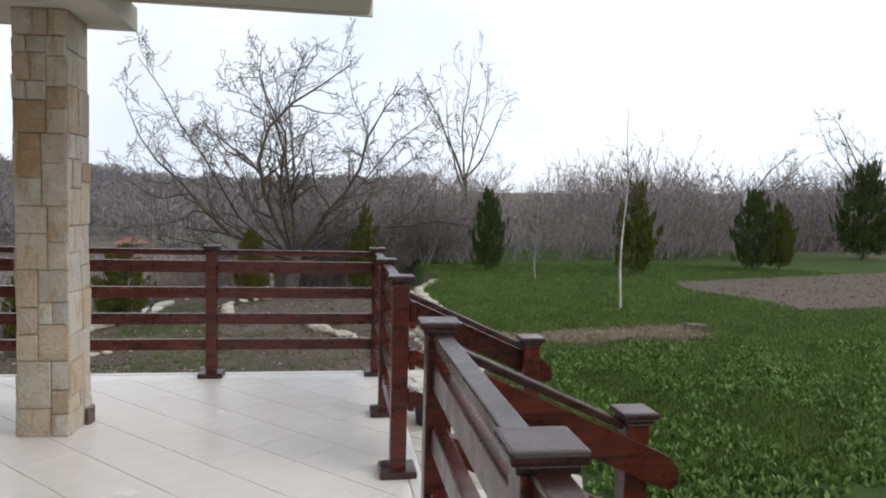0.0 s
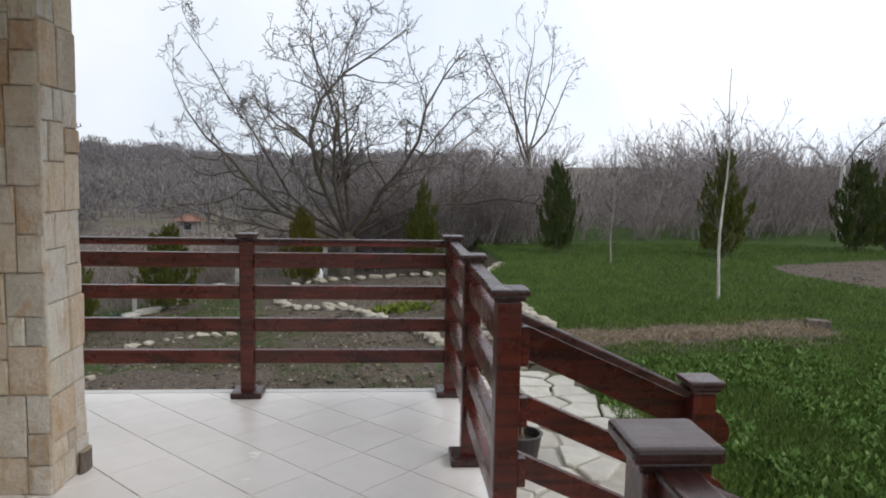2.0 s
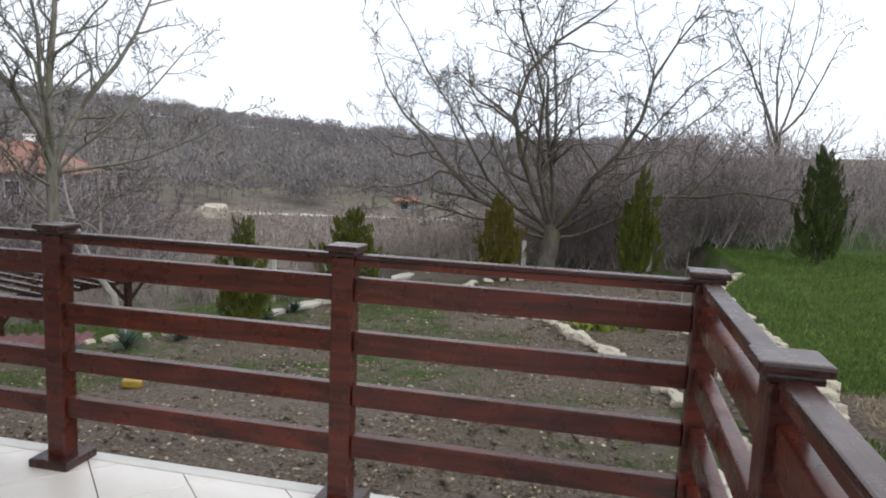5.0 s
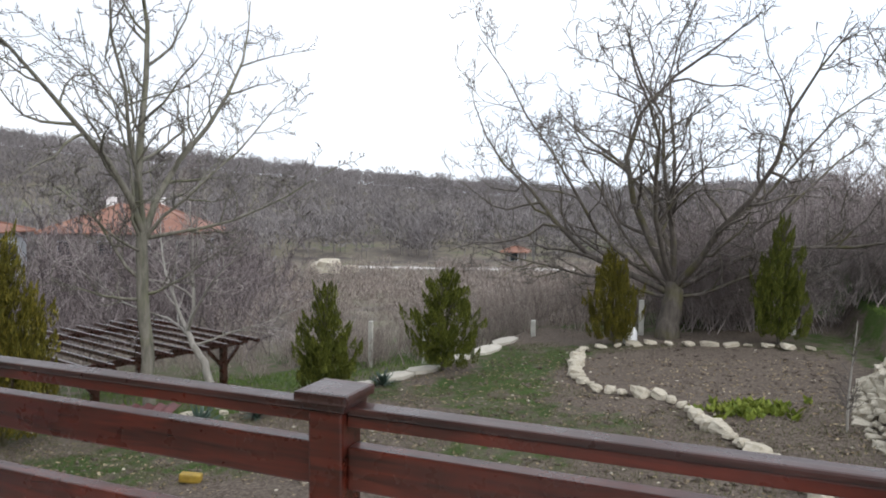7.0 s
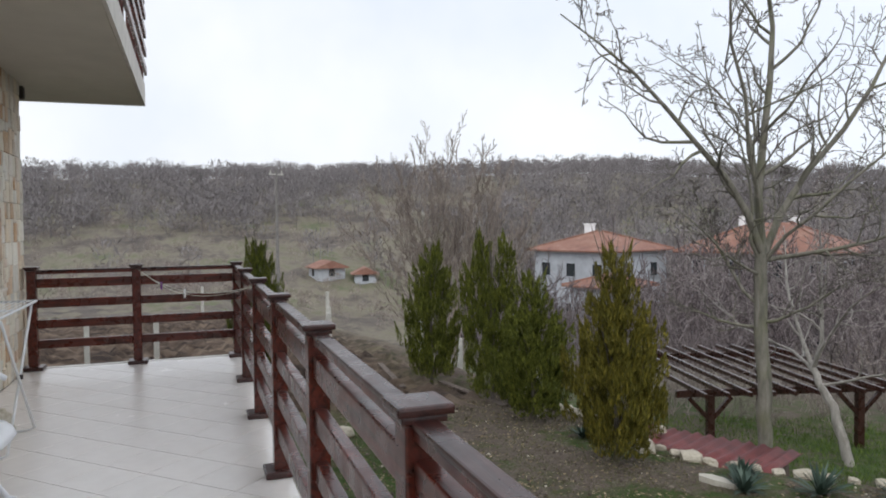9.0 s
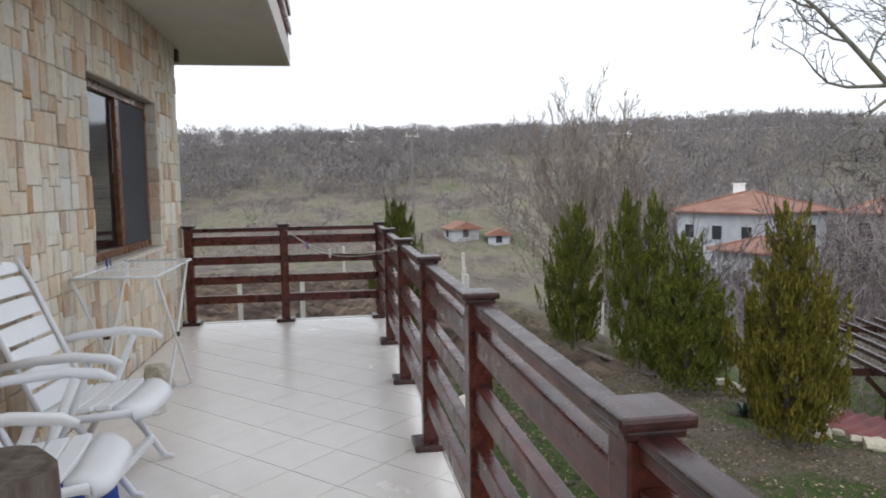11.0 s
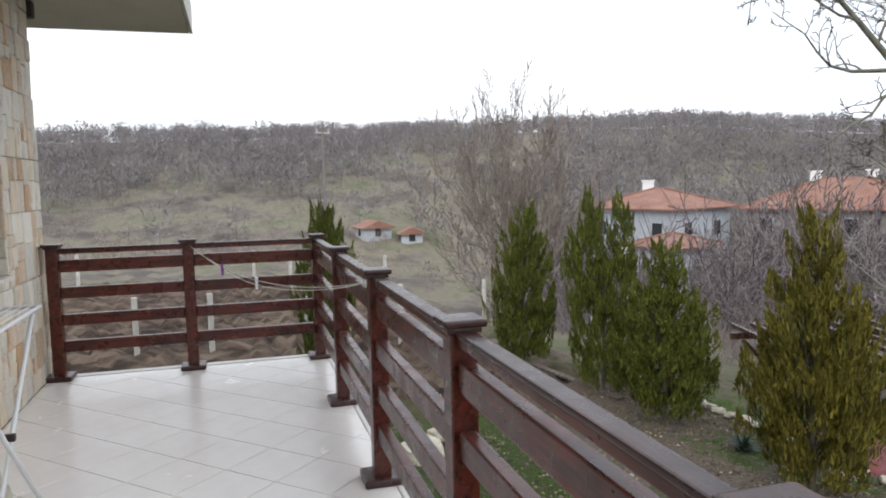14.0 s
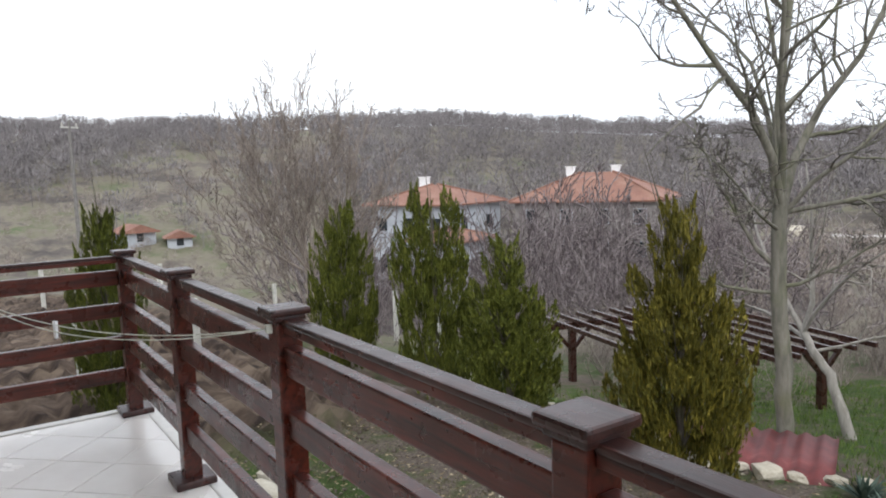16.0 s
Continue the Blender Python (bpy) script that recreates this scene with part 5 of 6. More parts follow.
def house(x, y, z, rz, lx, ly, h, rise, label, wall=M_WHITEWALL, floors=2, chimneys=1, gable=False):
    root = empty("house", pose(x, y, z, 0, 0, rz), label, "house", "houses in the valley")
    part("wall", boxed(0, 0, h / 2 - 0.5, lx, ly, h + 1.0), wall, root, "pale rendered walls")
    e = 0.55
    a, b = lx / 2 + e, ly / 2 + e
    bm = bmesh.new()
    lo = [bm.verts.new(p) for p in ((-a, -b, h), (a, -b, h), (a, b, h), (-a, b, h))]
    lo2 = [bm.verts.new((v.co.x, v.co.y, h + 0.14)) for v in lo]
    r = max(0.1, a - (a if gable else b)) if not gable else a
    t = [bm.verts.new((-r, 0, h + 0.14 + rise)), bm.verts.new((r, 0, h + 0.14 + rise))]
    bm.faces.new(lo[::-1])
    for k in range(4):
        bm.faces.new((lo[k], lo[(k + 1) % 4], lo2[(k + 1) % 4], lo2[k]))
    bm.faces.new((lo2[0], lo2[1], t[1], t[0]))
    bm.faces.new((lo2[2], lo2[3], t[0], t[1]))
    bm.faces.new((lo2[1], lo2[2], t[1]))
    bm.faces.new((lo2[3], lo2[0], t[0]))
    part("roof", bm, M_ROOF, root, "orange clay-tiled hip roof")
    for s in ((-1, 1) if not gable else ()):
        for u in (-1, 1):
            rb = bmesh.new()
            tube(rb, [(s * a, u * b, h + 0.16), (s * r, 0, h + 0.2 + rise)], 0.09, 5)
            part("hip_tiles", rb, M_ROOF, root)
    for k in range(chimneys):
        cx = -lx * 0.22 + k * lx * 0.34
        c = part("chimney", boxed(cx, ly * 0.12, h + rise * 0.8 + 0.3, 0.75, 0.75, 1.7), M_CHIMNEY, root, "white chimney")
        part("chimney_cap", boxed(cx, ly * 0.12, h + rise * 0.8 + 1.21, 0.9, 0.9, 0.12), M_CHIMNEY, root)
    fh = h / floors
    for f in range(floors):
        for face in range(4):
            span = lx if face % 2 == 0 else ly
            n = max(1, int(span / 3.0))
            for i in range(n):
                u = (i + 0.5) / n * span - span / 2
                zc = f * fh + fh * 0.55
                px, py, sx, sy = ((u, -ly / 2, 1.0, 0.1), (lx / 2, u, 0.1, 1.0), (u, ly / 2, 1.0, 0.1), (-lx / 2, u, 0.1, 1.0))[face]
                w = part("window", boxed(px, py, zc, sx + 0.16 * (sx > .5), sy + 0.16 * (sy > .5), 1.36), M_WHITEWALL, root)
                part("pane", boxed(px * 1.0, py * 1.0, zc, sx + (0.06 if sx < .5 else 0), sy + (0.06 if sy < .5 else 0), 1.2), M_DARKWIN, w)
    return root


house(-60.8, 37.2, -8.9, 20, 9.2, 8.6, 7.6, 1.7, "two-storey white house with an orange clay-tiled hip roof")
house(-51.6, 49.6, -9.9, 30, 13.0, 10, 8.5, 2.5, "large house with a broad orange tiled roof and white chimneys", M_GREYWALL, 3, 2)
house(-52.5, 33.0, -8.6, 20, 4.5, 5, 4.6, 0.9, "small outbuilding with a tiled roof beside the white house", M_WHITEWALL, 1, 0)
x, y = polar(80.0, 118)
house(x, y, ground_at(x, y) - 0.1, 10, 4.4, 4.6, 1.5, 1.1, "small white farm cottage with a faded tiled roof", M_WHITEWALL, 1, 0, True)
x, y = polar(77.0, 116)
house(x, y, ground_at(x, y) - 0.1, -10, 3.2, 3.4, 1.1, 1.0, "small white farm shed with a tiled roof", M_WHITEWALL, 1, 0, True)
x, y = polar(16.4, 100)
house(x, y, -6.3, 5, 2.7, 2.5, 1.1, 0.7, "small hut with a red tiled roof beside the road", M_GREYWALL, 1, 0)
for k, (u, v, sx, sz) in enumerate(((0, 0, 4.2, 3.0), (2.4, 1.0, 2.6, 1.8), (-2.2, 0.6, 2.8, 2.2))):
    x, y = polar(31.6, 91)
    ob = new("rubble_pile", ROCKS[k + 2])
    ob.matrix_basis = pose(x + u, y + v, ground_at(x + u, y + v) + sz * 0.28, 0, 0, 50 * k) @ Matrix.Diagonal((sx, sx * 0.8, sz, 1))
    tagged(ob, "pale stone rubble heap beside the far road", "rubble", "rubble heaps by the road")
x, y = polar(15.0, 88)
utility_pole(x, y, 2.6, "grey concrete utility pole beside the road")
x, y = polar(84.0, 70)
utility_pole(x, y, 6.9, "tall concrete utility pole with a crossarm")




# window
M_FRAME = wood_paint("window_frame_wood", (0.09, 0.035, 0.015), (0.20, 0.085, 0.04))
M_BLIND = simple("grey_blind", (0.11, 0.11, 0.115), 0.6, vary=0.1)
M_PLASTIC = simple("white_plastic", (0.80, 0.81, 0.83), 0.35, vary=0.04, scale=3, bump=0.03)
M_WIRE = simple("white_coated_wire", (0.74, 0.75, 0.75), 0.4, vary=0.06)
M_BLUE = simple("blue_cloth", (0.02, 0.055, 0.30), 0.8, vary=0.3, scale=8)
M_OLDWOOD = bark_mat("old_grey_wood", (0.06, 0.045, 0.038), (0.20, 0.165, 0.14))
M_DARKMETAL = simple("dark_brown_metal", (0.03, 0.022, 0.02), 0.5)
M_LINE = simple("line_cord", (0.60, 0.62, 0.55), 0.8)


def glass_mat(name, tint=(0.9, 0.92, 0.93)):
    m = Mat(name, 0.02)
    m.b.inputs["Transmission Weight"].default_value = 1.0
    m.b.inputs["IOR"].default_value = 1.45
    m.b.inputs["Base Color"].default_value = (*tint, 1)
    return m.m


M_GLASS = glass_mat("window_glass", (0.55, 0.58, 0.6))


def window():
    x0, x1, z0, z1 = WIN
    yg = H_N - 0.13
    root = empty("window_1", pose(0, 0, 0), "brown-framed window with closed grey blinds and an insect screen", "window")
    root["kind"] = "structure"
    w = 0.065
    mid = x0 + (x1 - x0) * 0.47
    g = 0.001
    for cx, cz, sx, sz in (((x0 + x1) / 2, z0 + w / 2 + .002, x1 - x0 - .004, w), ((x0 + x1) / 2, z1 - w / 2 - .002, x1 - x0 - .004, w)):
        part("window_frame", boxed(cx, yg, cz, sx, 0.07, sz, bevel=0.006), M_FRAME, root)
    for cx, sx in ((x0 + w / 2 + .002, w), (x1 - w / 2 - .002, w), (mid, w * 1.5)):
        part("window_frame", boxed(cx, yg, (z0 + z1) / 2, sx, 0.068, z1 - z0 - 2 * w - 0.008, bevel=0.006), M_FRAME, root)
    for a, b in ((x0 + w, mid - w * .75), (mid + w * .75, x1 - w)):
        cx = (a + b) / 2
        part("pane", boxed(cx, yg - 0.005, (z0 + z1) / 2, b - a - .004, 0.006, z1 - z0 - 2 * w - .01), M_GLASS, root)
        for k in range(46):
            z = z0 + w + 0.02 + k * (z1 - z0 - 2 * w - 0.03) / 46
            part("slat", boxed(cx, yg - 0.05, z, b - a - 0.01, 0.022, 0.0025, Matrix.Rotation(0.9, 4, "X")), M_BLIND, root)
    scr = boxed((x0 + w + mid - w * .75) / 2, yg + 0.028, (z0 + z1) / 2, mid - w * 1.75 - x0 - .01, 0.002, z1 - z0 - 2 * w - .02)
    m = Mat("insect_screen", 0.8)
    m.color((0.06, 0.065, 0.075))
    m.b.inputs["Alpha"].default_value = 0.72
    part("screen", scr, m.m, root, "dark insect screen")
    slab_box("sill", x0 - 0.02, x1 + 0.02, H_N - 0.17, H_N + 0.03, z0 - 0.03, z0 - 0.001, M_CLAD, "stone window sill", "sill", bevel=0.006)
    slab_box("wall_room", x0 - 0.4, x1 + 0.4, H_N - 0.9, H_N - 0.86, 0.031, 2.89, M_MORTAR, "dim inner wall behind the blinds", "wall")


window()


# terrace furniture
def folding_chair(x, y, rz):
    root = empty("folding_chair", pose(x, y, 0, 0, 0, rz), "white plastic folding garden chair with a tall slatted back", "chair", "white garden chairs")

    def slat(p, q, wdt, thick, name, bend=0.012):
        bm = bmesh.new()
        p, q = Vector(p), Vector(q)
        n = (q - p).normalized()
        up = Vector((1, 0, 0)).cross(n)
        L = (q - p).length
        rows = []
        for i in range(9):
            u = -1 + i / 4
            c = (p + q) / 2 + Vector((u * wdt / 2, 0, 0)) - up * bend * (1 - u * u)
            e = 1 - 0.08 * abs(u) ** 6
            rows.append([bm.verts.new(c + n * (s * L / 2 * e) + up * (t * thick / 2)) for s, t in ((-1, -1), (1, -1), (1, 1), (-1, 1))])
        for a, b in zip(rows, rows[1:]):
            for k in range(4):
                bm.faces.new((a[k], a[(k + 1) % 4], b[(k + 1) % 4], b[k]))
        bm.faces.new(rows[0][::-1])
        bm.faces.new(rows[-1])
        bmesh.ops.recalc_face_normals(bm, faces=bm.faces)
        bmesh.ops.bevel(bm, geom=list(bm.edges), offset=0.003, segments=1, affect="EDGES")
        part(name, bm, M_PLASTIC, root)

    sy = [(-0.22, -0.145), (-0.135, -0.06), (-0.05, 0.025), (0.035, 0.11)]
    for a, b in sy:
        slat((0, a, 0.40 + (a + .22) * .1), (0, b, 0.40 + (b + .22) * .1), 0.47, 0.022, "seat_slat")
    bm = bmesh.new()
    prof = [(0.12, 0.434), (0.17, 0.437), (0.22, 0.432), (0.26, 0.412), (0.275, 0.385)]
    rows = []
    for i in range(11):
        u = -1 + i / 5
        k = 1 - 0.35 * abs(u) ** 5
        rows.append([bm.verts.new((u * 0.245, 0.12 + (py - 0.12) * k, pz - 0.01 * (1 - u * u))) for py, pz in prof] + [bm.verts.new((u * 0.24, 0.12 + (py - 0.12) * k * .9, pz - 0.028)) for py, pz in prof[::-1]])
    m = len(rows[0])
    for a, b in zip(rows, rows[1:]):
        for k in range(m):
            bm.faces.new((a[k], a[(k + 1) % m], b[(k + 1) % m], b[k]))
    bm.faces.new(rows[0][::-1])
    bm.faces.new(rows[-1])
    bmesh.ops.recalc_face_normals(bm, faces=bm.faces)
    part("seat_front", bm, M_PLASTIC, root, smooth=True)
    foot, head = Vector((0, -0.21, 0.40)), Vector((0, -0.50, 1.10))
    d = (head - foot) / 7
    for k in range(7):
        p = foot + d * (k + 0.06)
        q = foot + d * (k + (0.9 if k < 6 else 1.25))
        slat(p, q, 0.45 - 0.008 * k, 0.02, "back_slat", 0.02)
    for s in (-1, 1):
        bm = tube(bmesh.new(), [(s * 0.24, -0.17, 0.36), (s * 0.24, -0.30, 0.66), (s * 0.235, -0.42, 0.95), (s * 0.215, -0.49, 1.10)], 0.022, 8, 0.6)
        part("back_frame", bm, M_PLASTIC, root, smooth=True)
        bm = tube(bmesh.new(), [(s * 0.245, -0.28, 0.375), (s * 0.245, 0.0, 0.385), (s * 0.245, 0.2, 0.405)], 0.024, 8, 0.7)
        part("seat_rail", bm, M_PLASTIC, root, smooth=True)
        bm = tube(bmesh.new(), [(s * 0.285, -0.36, 0.63), (s * 0.29, -0.2, 0.665), (s * 0.295, 0.0, 0.68), (s * 0.29, 0.14, 0.665), (s * 0.285, 0.19, 0.64)], [0.02, 0.026, 0.03, 0.03, 0.02], 10, 0.65)
        part("armrest", bm, M_PLASTIC, root, smooth=True)
        bm = tube(bmesh.new(), [(s * 0.27, 0.05, 0.66), (s * 0.265, -0.05, 0.42), (s * 0.265, -0.26, 0.02)], [0.024, 0.026, 0.024], 8, 0.6)
        part("leg", bm, M_PLASTIC, root, smooth=True)
        bm = tube(bmesh.new(), [(s * 0.235, -0.08, 0.40), (s * 0.235, 0.06, 0.22), (s * 0.235, 0.19, 0.025), (s * 0.235, 0.235, 0.018)], [0.024, 0.026, 0.024, 0.016], 8, 0.6)
        part("leg", bm, M_PLASTIC, root, smooth=True)
    for yy, zz in ((-0.2, 0.12), (0.13, 0.12)):
        part("crossbar", boxed(0, yy, zz, 0.47, 0.03, 0.04, bevel=0.008), M_PLASTIC, root)
    return root


chair = folding_chair(-5.06, -1.60, -4)
copy_thing(chair, pose(-4.20, -1.55, 0, 0, 0, 5))

bm = bmesh.new()
bmesh.ops.create_cube(bm, size=1, matrix=Matrix.Translation((0, 0, 0.085)) @ Matrix.Diagonal((0.42, 0.34, 0.17, 1)))
bmesh.ops.subdivide_edges(bm, edges=bm.edges[:], cuts=5, use_grid_fill=True)
for v in bm.verts:
    v.co += Vector((1, 1, 0.5)) * noise.noise(v.co * 7) * 0.03
    v.co.z = max(0.003, v.co.z - 0.06 * abs(v.co.x) / 0.2)
bag = part("blue_bag", bm, M_BLUE, smooth=True)
bag.matrix_basis = pose(-4.72, -1.66, 0, 0, 0, 20)
tagged(bag, "crumpled blue cloth bag on the tiles between the chairs", "bag")


def drying_rack():
    root = empty("drying_rack", pose(-6.37, -1.76, 0), "white wire folding clothes airer with crossed legs", "clothes airer")
    X, Y, z = 0.52, 0.235, 0.90
    part("top_frame", tube(bmesh.new(), [(-X, -Y, z), (X, -Y, z), (X, Y, z), (-X, Y, z), (-X, -Y, z)], 0.009, 6), M_WIRE, root, smooth=True)
    for k in range(11):
        y = -Y + 0.04 + k * 0.039
        part("wire", tube(bmesh.new(), [(-X, y, z + 0.004), (X, y, z + 0.004)], 0.0028, 5), M_WIRE, root)
    part("cross_wire", tube(bmesh.new(), [(0.1, -Y, z), (0.1, Y, z)], 0.006, 5), M_WIRE, root)
    for s, a, b in ((-1, X - 0.01, -X + 0.2), (1, -X + 0.01, X - 0.2)):
        yy = Y - (0.0 if s < 0 else 0.03)
        part("leg_frame", tube(bmesh.new(), [(a, -yy, z - 0.02), ((a + b) / 2, -yy, z / 2), (b, -yy, 0.03), (b, -yy + 0.04, 0.011), (b, yy - 0.04, 0.011), (b, yy, 0.03), ((a + b) / 2, yy, z / 2), (a, yy, z - 0.02)], 0.0095, 6), M_WIRE, root, smooth=True)
    for s in (-1, 1):
        part("joint", boxed(0.0, s * (Y - 0.015), z / 2, 0.025, 0.04, 0.03, bevel=0.004), M_DARKMETAL, root)
    for k, (px, mat) in enumerate(((-0.12, M_BLUE), (-0.2, M_GREYWALL))):
        part("peg", boxed(px, -Y + 0.005, z + 0.02, 0.012, 0.012, 0.07), mat, root)


drying_rack()

rk = new("stone", ROCKS[3])
rk.matrix_basis = pose(-6.72, -1.76, 0.075, 0, 0, 20) @ Matrix.Diagonal((0.34, 0.22, 0.24, 1))
tagged(rk, "loose brownish field stone on the tiles under the airer", "stone")

stump = Arr()
stump.stem([(0, 0, 0), (0.01, 0, 0.1), (0, 0.01, 0.21)], [0.09, 0.08, 0.083], 14)
st_root = empty("log_stump", pose(-1.83, -1.14, 0) @ Matrix.Diagonal((0.25, 0.7, 0.45, 1)), "small upright cut log standing beside the stone pillar", "log")
stump.make("log", M_OLDWOOD, st_root)
bm = bmesh.new()
bmesh.ops.create_cone(bm, cap_ends=True, segments=14, radius1=0.082, radius2=0.078, depth=0.012, matrix=Matrix.Translation((0, 0.01, 0.215)))
part("cut_face", bm, simple("cut_wood", (0.30, 0.24, 0.16), 0.9, vary=0.3), st_root, "pale cut log end")

lt = empty("log_table", pose(-3.42, -1.42, 0), "thick weathered grey log block on a stump foot", "log table")
bm = bmesh.new()
bmesh.ops.create_cone(bm, cap_ends=True, segments=22, radius1=0.20, radius2=0.19, depth=0.32, matrix=Matrix.Translation((0, 0, 0.53)))
bmesh.ops.subdivide_edges(bm, edges=[e for e in bm.edges if abs(e.verts[0].co.z - e.verts[1].co.z) > 0.1], cuts=4)
for v in bm.verts:
    a = math.atan2(v.co.y, v.co.x)
    k = 1 + 0.07 * math.sin(a * 5) + 0.05 * noise.noise(Vector((v.co.x * 9, v.co.y * 9, v.co.z * 3)))
    v.co.x *= k
    v.co.y *= k
part("log_block", bm, M_OLDWOOD, lt)
bm = bmesh.new()
bmesh.ops.create_cone(bm, cap_ends=True, segments=16, radius1=0.13, radius2=0.11, depth=0.37, matrix=Matrix.Translation((0, 0, 0.185)))
part("foot", bm, M_OLDWOOD, lt)


def clothesline():
    root = empty("clothesline", pose(0, 0, 0), "thin slack clothesline tied across the terrace corner between railing posts", "clothesline")
    a, b = Vector((-9.10, -0.99, 0.985)), Vector((-6.50, -0.055, 0.975))
    for sag, off in ((0.13, 0.0), (0.155, 0.012)):
        pts = []
        for k in range(19):
            t = k / 18
            p = a.lerp(b, t)
            p.z -= sag * 4 * t * (1 - t)
            p.y += off * math.sin(t * 9)
            pts.append(p)
        part("cord", tube(bmesh.new(), pts, 0.0026, 5), M_LINE, root)
    for p in (a, b):
        part("knot", boxed(p.x, p.y, p.z, 0.02, 0.02, 0.03, bevel=0.004), M_LINE, root)


clothesline()
M_PURPLE = simple("purple_plastic", (0.22, 0.05, 0.30), 0.5)
for t, mat, lab in ((0.27, M_PURPLE, "purple plastic clothes peg on the line"), (0.50, M_PLASTIC, "white plastic clothes peg on the line")):
    p = Vector((-9.10, -0.99, 0.985)).lerp(Vector((-6.50, -0.055, 0.975)), t)
    peg = empty("clothes_peg", pose(p.x, p.y, p.z - 0.13 * 4 * t * (1 - t), 0, 0, 20), lab, "clothes peg", "pegs on the clothesline")
    for s in (-1, 1):
        part("jaw", boxed(s * 0.006, 0, -0.02, 0.008, 0.012, 0.075, Matrix.Rotation(s * 0.08, 4, "Y"), bevel=0.001), mat, peg)


# balcony railing over the soffit, gutter bracket
def balcony():
    for k in range(6):
        x = -10.3 + k * 1.35
        root = empty("balcony_post", pose(x, -0.99, 3.16), "dark stained timber post of the upper balcony railing", "railing post", "posts of the balcony railing")
        part("post", boxed(0, 0, 0.47, 0.08, 0.08, 0.94, bevel=0.005), M_RAIL, root)
        part("cap", boxed(0, 0, 0.955, 0.14, 0.14, 0.03, bevel=0.006), M_CAPW, root)
        if k < 5:
            r2 = empty("balcony_rail", pose(x, -0.925, 3.16), "dark stained boards of the upper balcony railing", "railing", "bays of the balcony railing")
            for z in (0.12, 0.34, 0.56, 0.78):
                part("board", boxed(0.675, 0, z, 1.35 - 0.01, 0.03, 0.09, bevel=0.004), M_RAIL, r2)


balcony()
gt = part("gutter_bracket", boxed(-9.31, H_N - 0.02, 2.80, 0.10, 0.10, 0.13, bevel=0.02), M_DARKMETAL)
tagged(gt, "dark brown gutter outlet under the balcony soffit", "gutter")


# pergola and the low red roof
def pergola():
    root = empty("pergola", pose(-10.75, 7.45, -2.55, 0, 0, -14.8), "dark-stained timber pergola with many rafters", "pergola")
    top = 1.02
    for x, y in ((-0.15, 0.35), (-0.15, 3.05), (-3.4, 0.35), (-3.4, 3.05)):
        part("post", boxed(x, y, top / 2 - 0.3, 0.12, 0.12, top + 0.6, bevel=0.008), M_PERG, root)
        for s in (-1, 1):
            part("brace", boxed(x, y + s * 0.2, top - 0.24, 0.06, 0.07, 0.52, Matrix.Rotation(-s * 0.75, 4, "X"), bevel=0.005), M_PERG, root)
    for x in (-0.15, -3.4):
        part("beam", boxed(x, 1.7, top + 0.03, 0.08, 3.9, 0.12, bevel=0.006), M_PERG, root)
    for k in range(10):
        part("rafter", boxed(-1.75, 0.0 + k * 0.385, top + 0.125, 4.4, 0.055, 0.075, Matrix.Rotation(0.012 * math.sin(k * 3), 4, "Z"), bevel=0.005), M_PERG, root)


pergola()


def red_roof():
    m = Mat("red_corrugated_sheet", 0.55, spec=0.4)
    n = m.noise(4, 5)
    m.color(m.ramp(n, [(0.3, (0.09, 0.020, 0.020)), (0.6, (0.165, 0.034, 0.033)), (0.8, (0.24, 0.08, 0.075))]))
    root = empty("shed_roof", pose(-9.0, 6.05, -1.74, 2, -2, 24), "low red corrugated sheet roof just behind the ledge", "shed roof")
    nx, W, D = 97, 2.3, 1.45
    v, f = [], []
    for i in range(nx):
        x = -W / 2 + W * i / (nx - 1)
        z = 0.022 * math.sin(i * 2 * math.pi / 8)
        v += [(x, -D / 2, z), (x, D / 2, z), (x, D / 2, z - 0.004), (x, -D / 2, z - 0.004)]
    for i in range(nx - 1):
        for k in range(4):
            f.append((i * 4 + k, i * 4 + (k + 1) % 4, i * 4 + 4 + (k + 1) % 4, i * 4 + 4 + k))
    from_arrays("sheet", v, f, m.m, root)
    part("shed_body", boxed(0, 0, -0.26, 2.0, 1.2, 0.44), M_OLDWOOD, root)
    for k, (x, y) in enumerate(((-0.35, -0.5), (0.4, -0.62), (-0.8, 0.1))):
        ob = new("stone", ROCKS[k])
        ob.matrix_basis = pose(-9.0 + x, 6.05 + y - 0.1, -1.66, 0, 0, 40 * k) @ Matrix.Diagonal((0.22, 0.16, 0.14, 1))
        tagged(ob, "white stone weighing down the red roof sheet", "stone", "stones on the red roof")


red_roof()


def agave(x, y, s, seed):
    rng = np.random.default_rng(seed)
    z = ground_at(x, y)
    root = empty("yucca_plant", pose(x, y, z), "spiky dark blue-green yucca clump in bare soil", "yucca", "yuccas along the ledge")
    for ring in range(2):
        a = Arr()
        for k in range(26):
            t = rng.uniform(0, 6.28)
            e = rng.uniform(0.25, 1.35)
            d = np.array([math.cos(t) * math.cos(e), math.sin(t) * math.cos(e), math.sin(e)])
            L = s * rng.uniform(0.7, 1.1)
            sd = np.array([-math.sin(t), math.cos(t), 0]) * 0.018
            p1, p2 = d * L * 0.5, d * L * 0.95 + np.array([0, 0, -0.03])
            a.add([(-sd) * 0.7, sd * 0.7, p1 + sd, p1 - sd, p2, p2 + (0, 0, 0.004)], [(0, 1, 2, 3), (3, 2, 5, 4)])
        a.make("leaf_rosette", M_AGAVE, root, smooth=False)


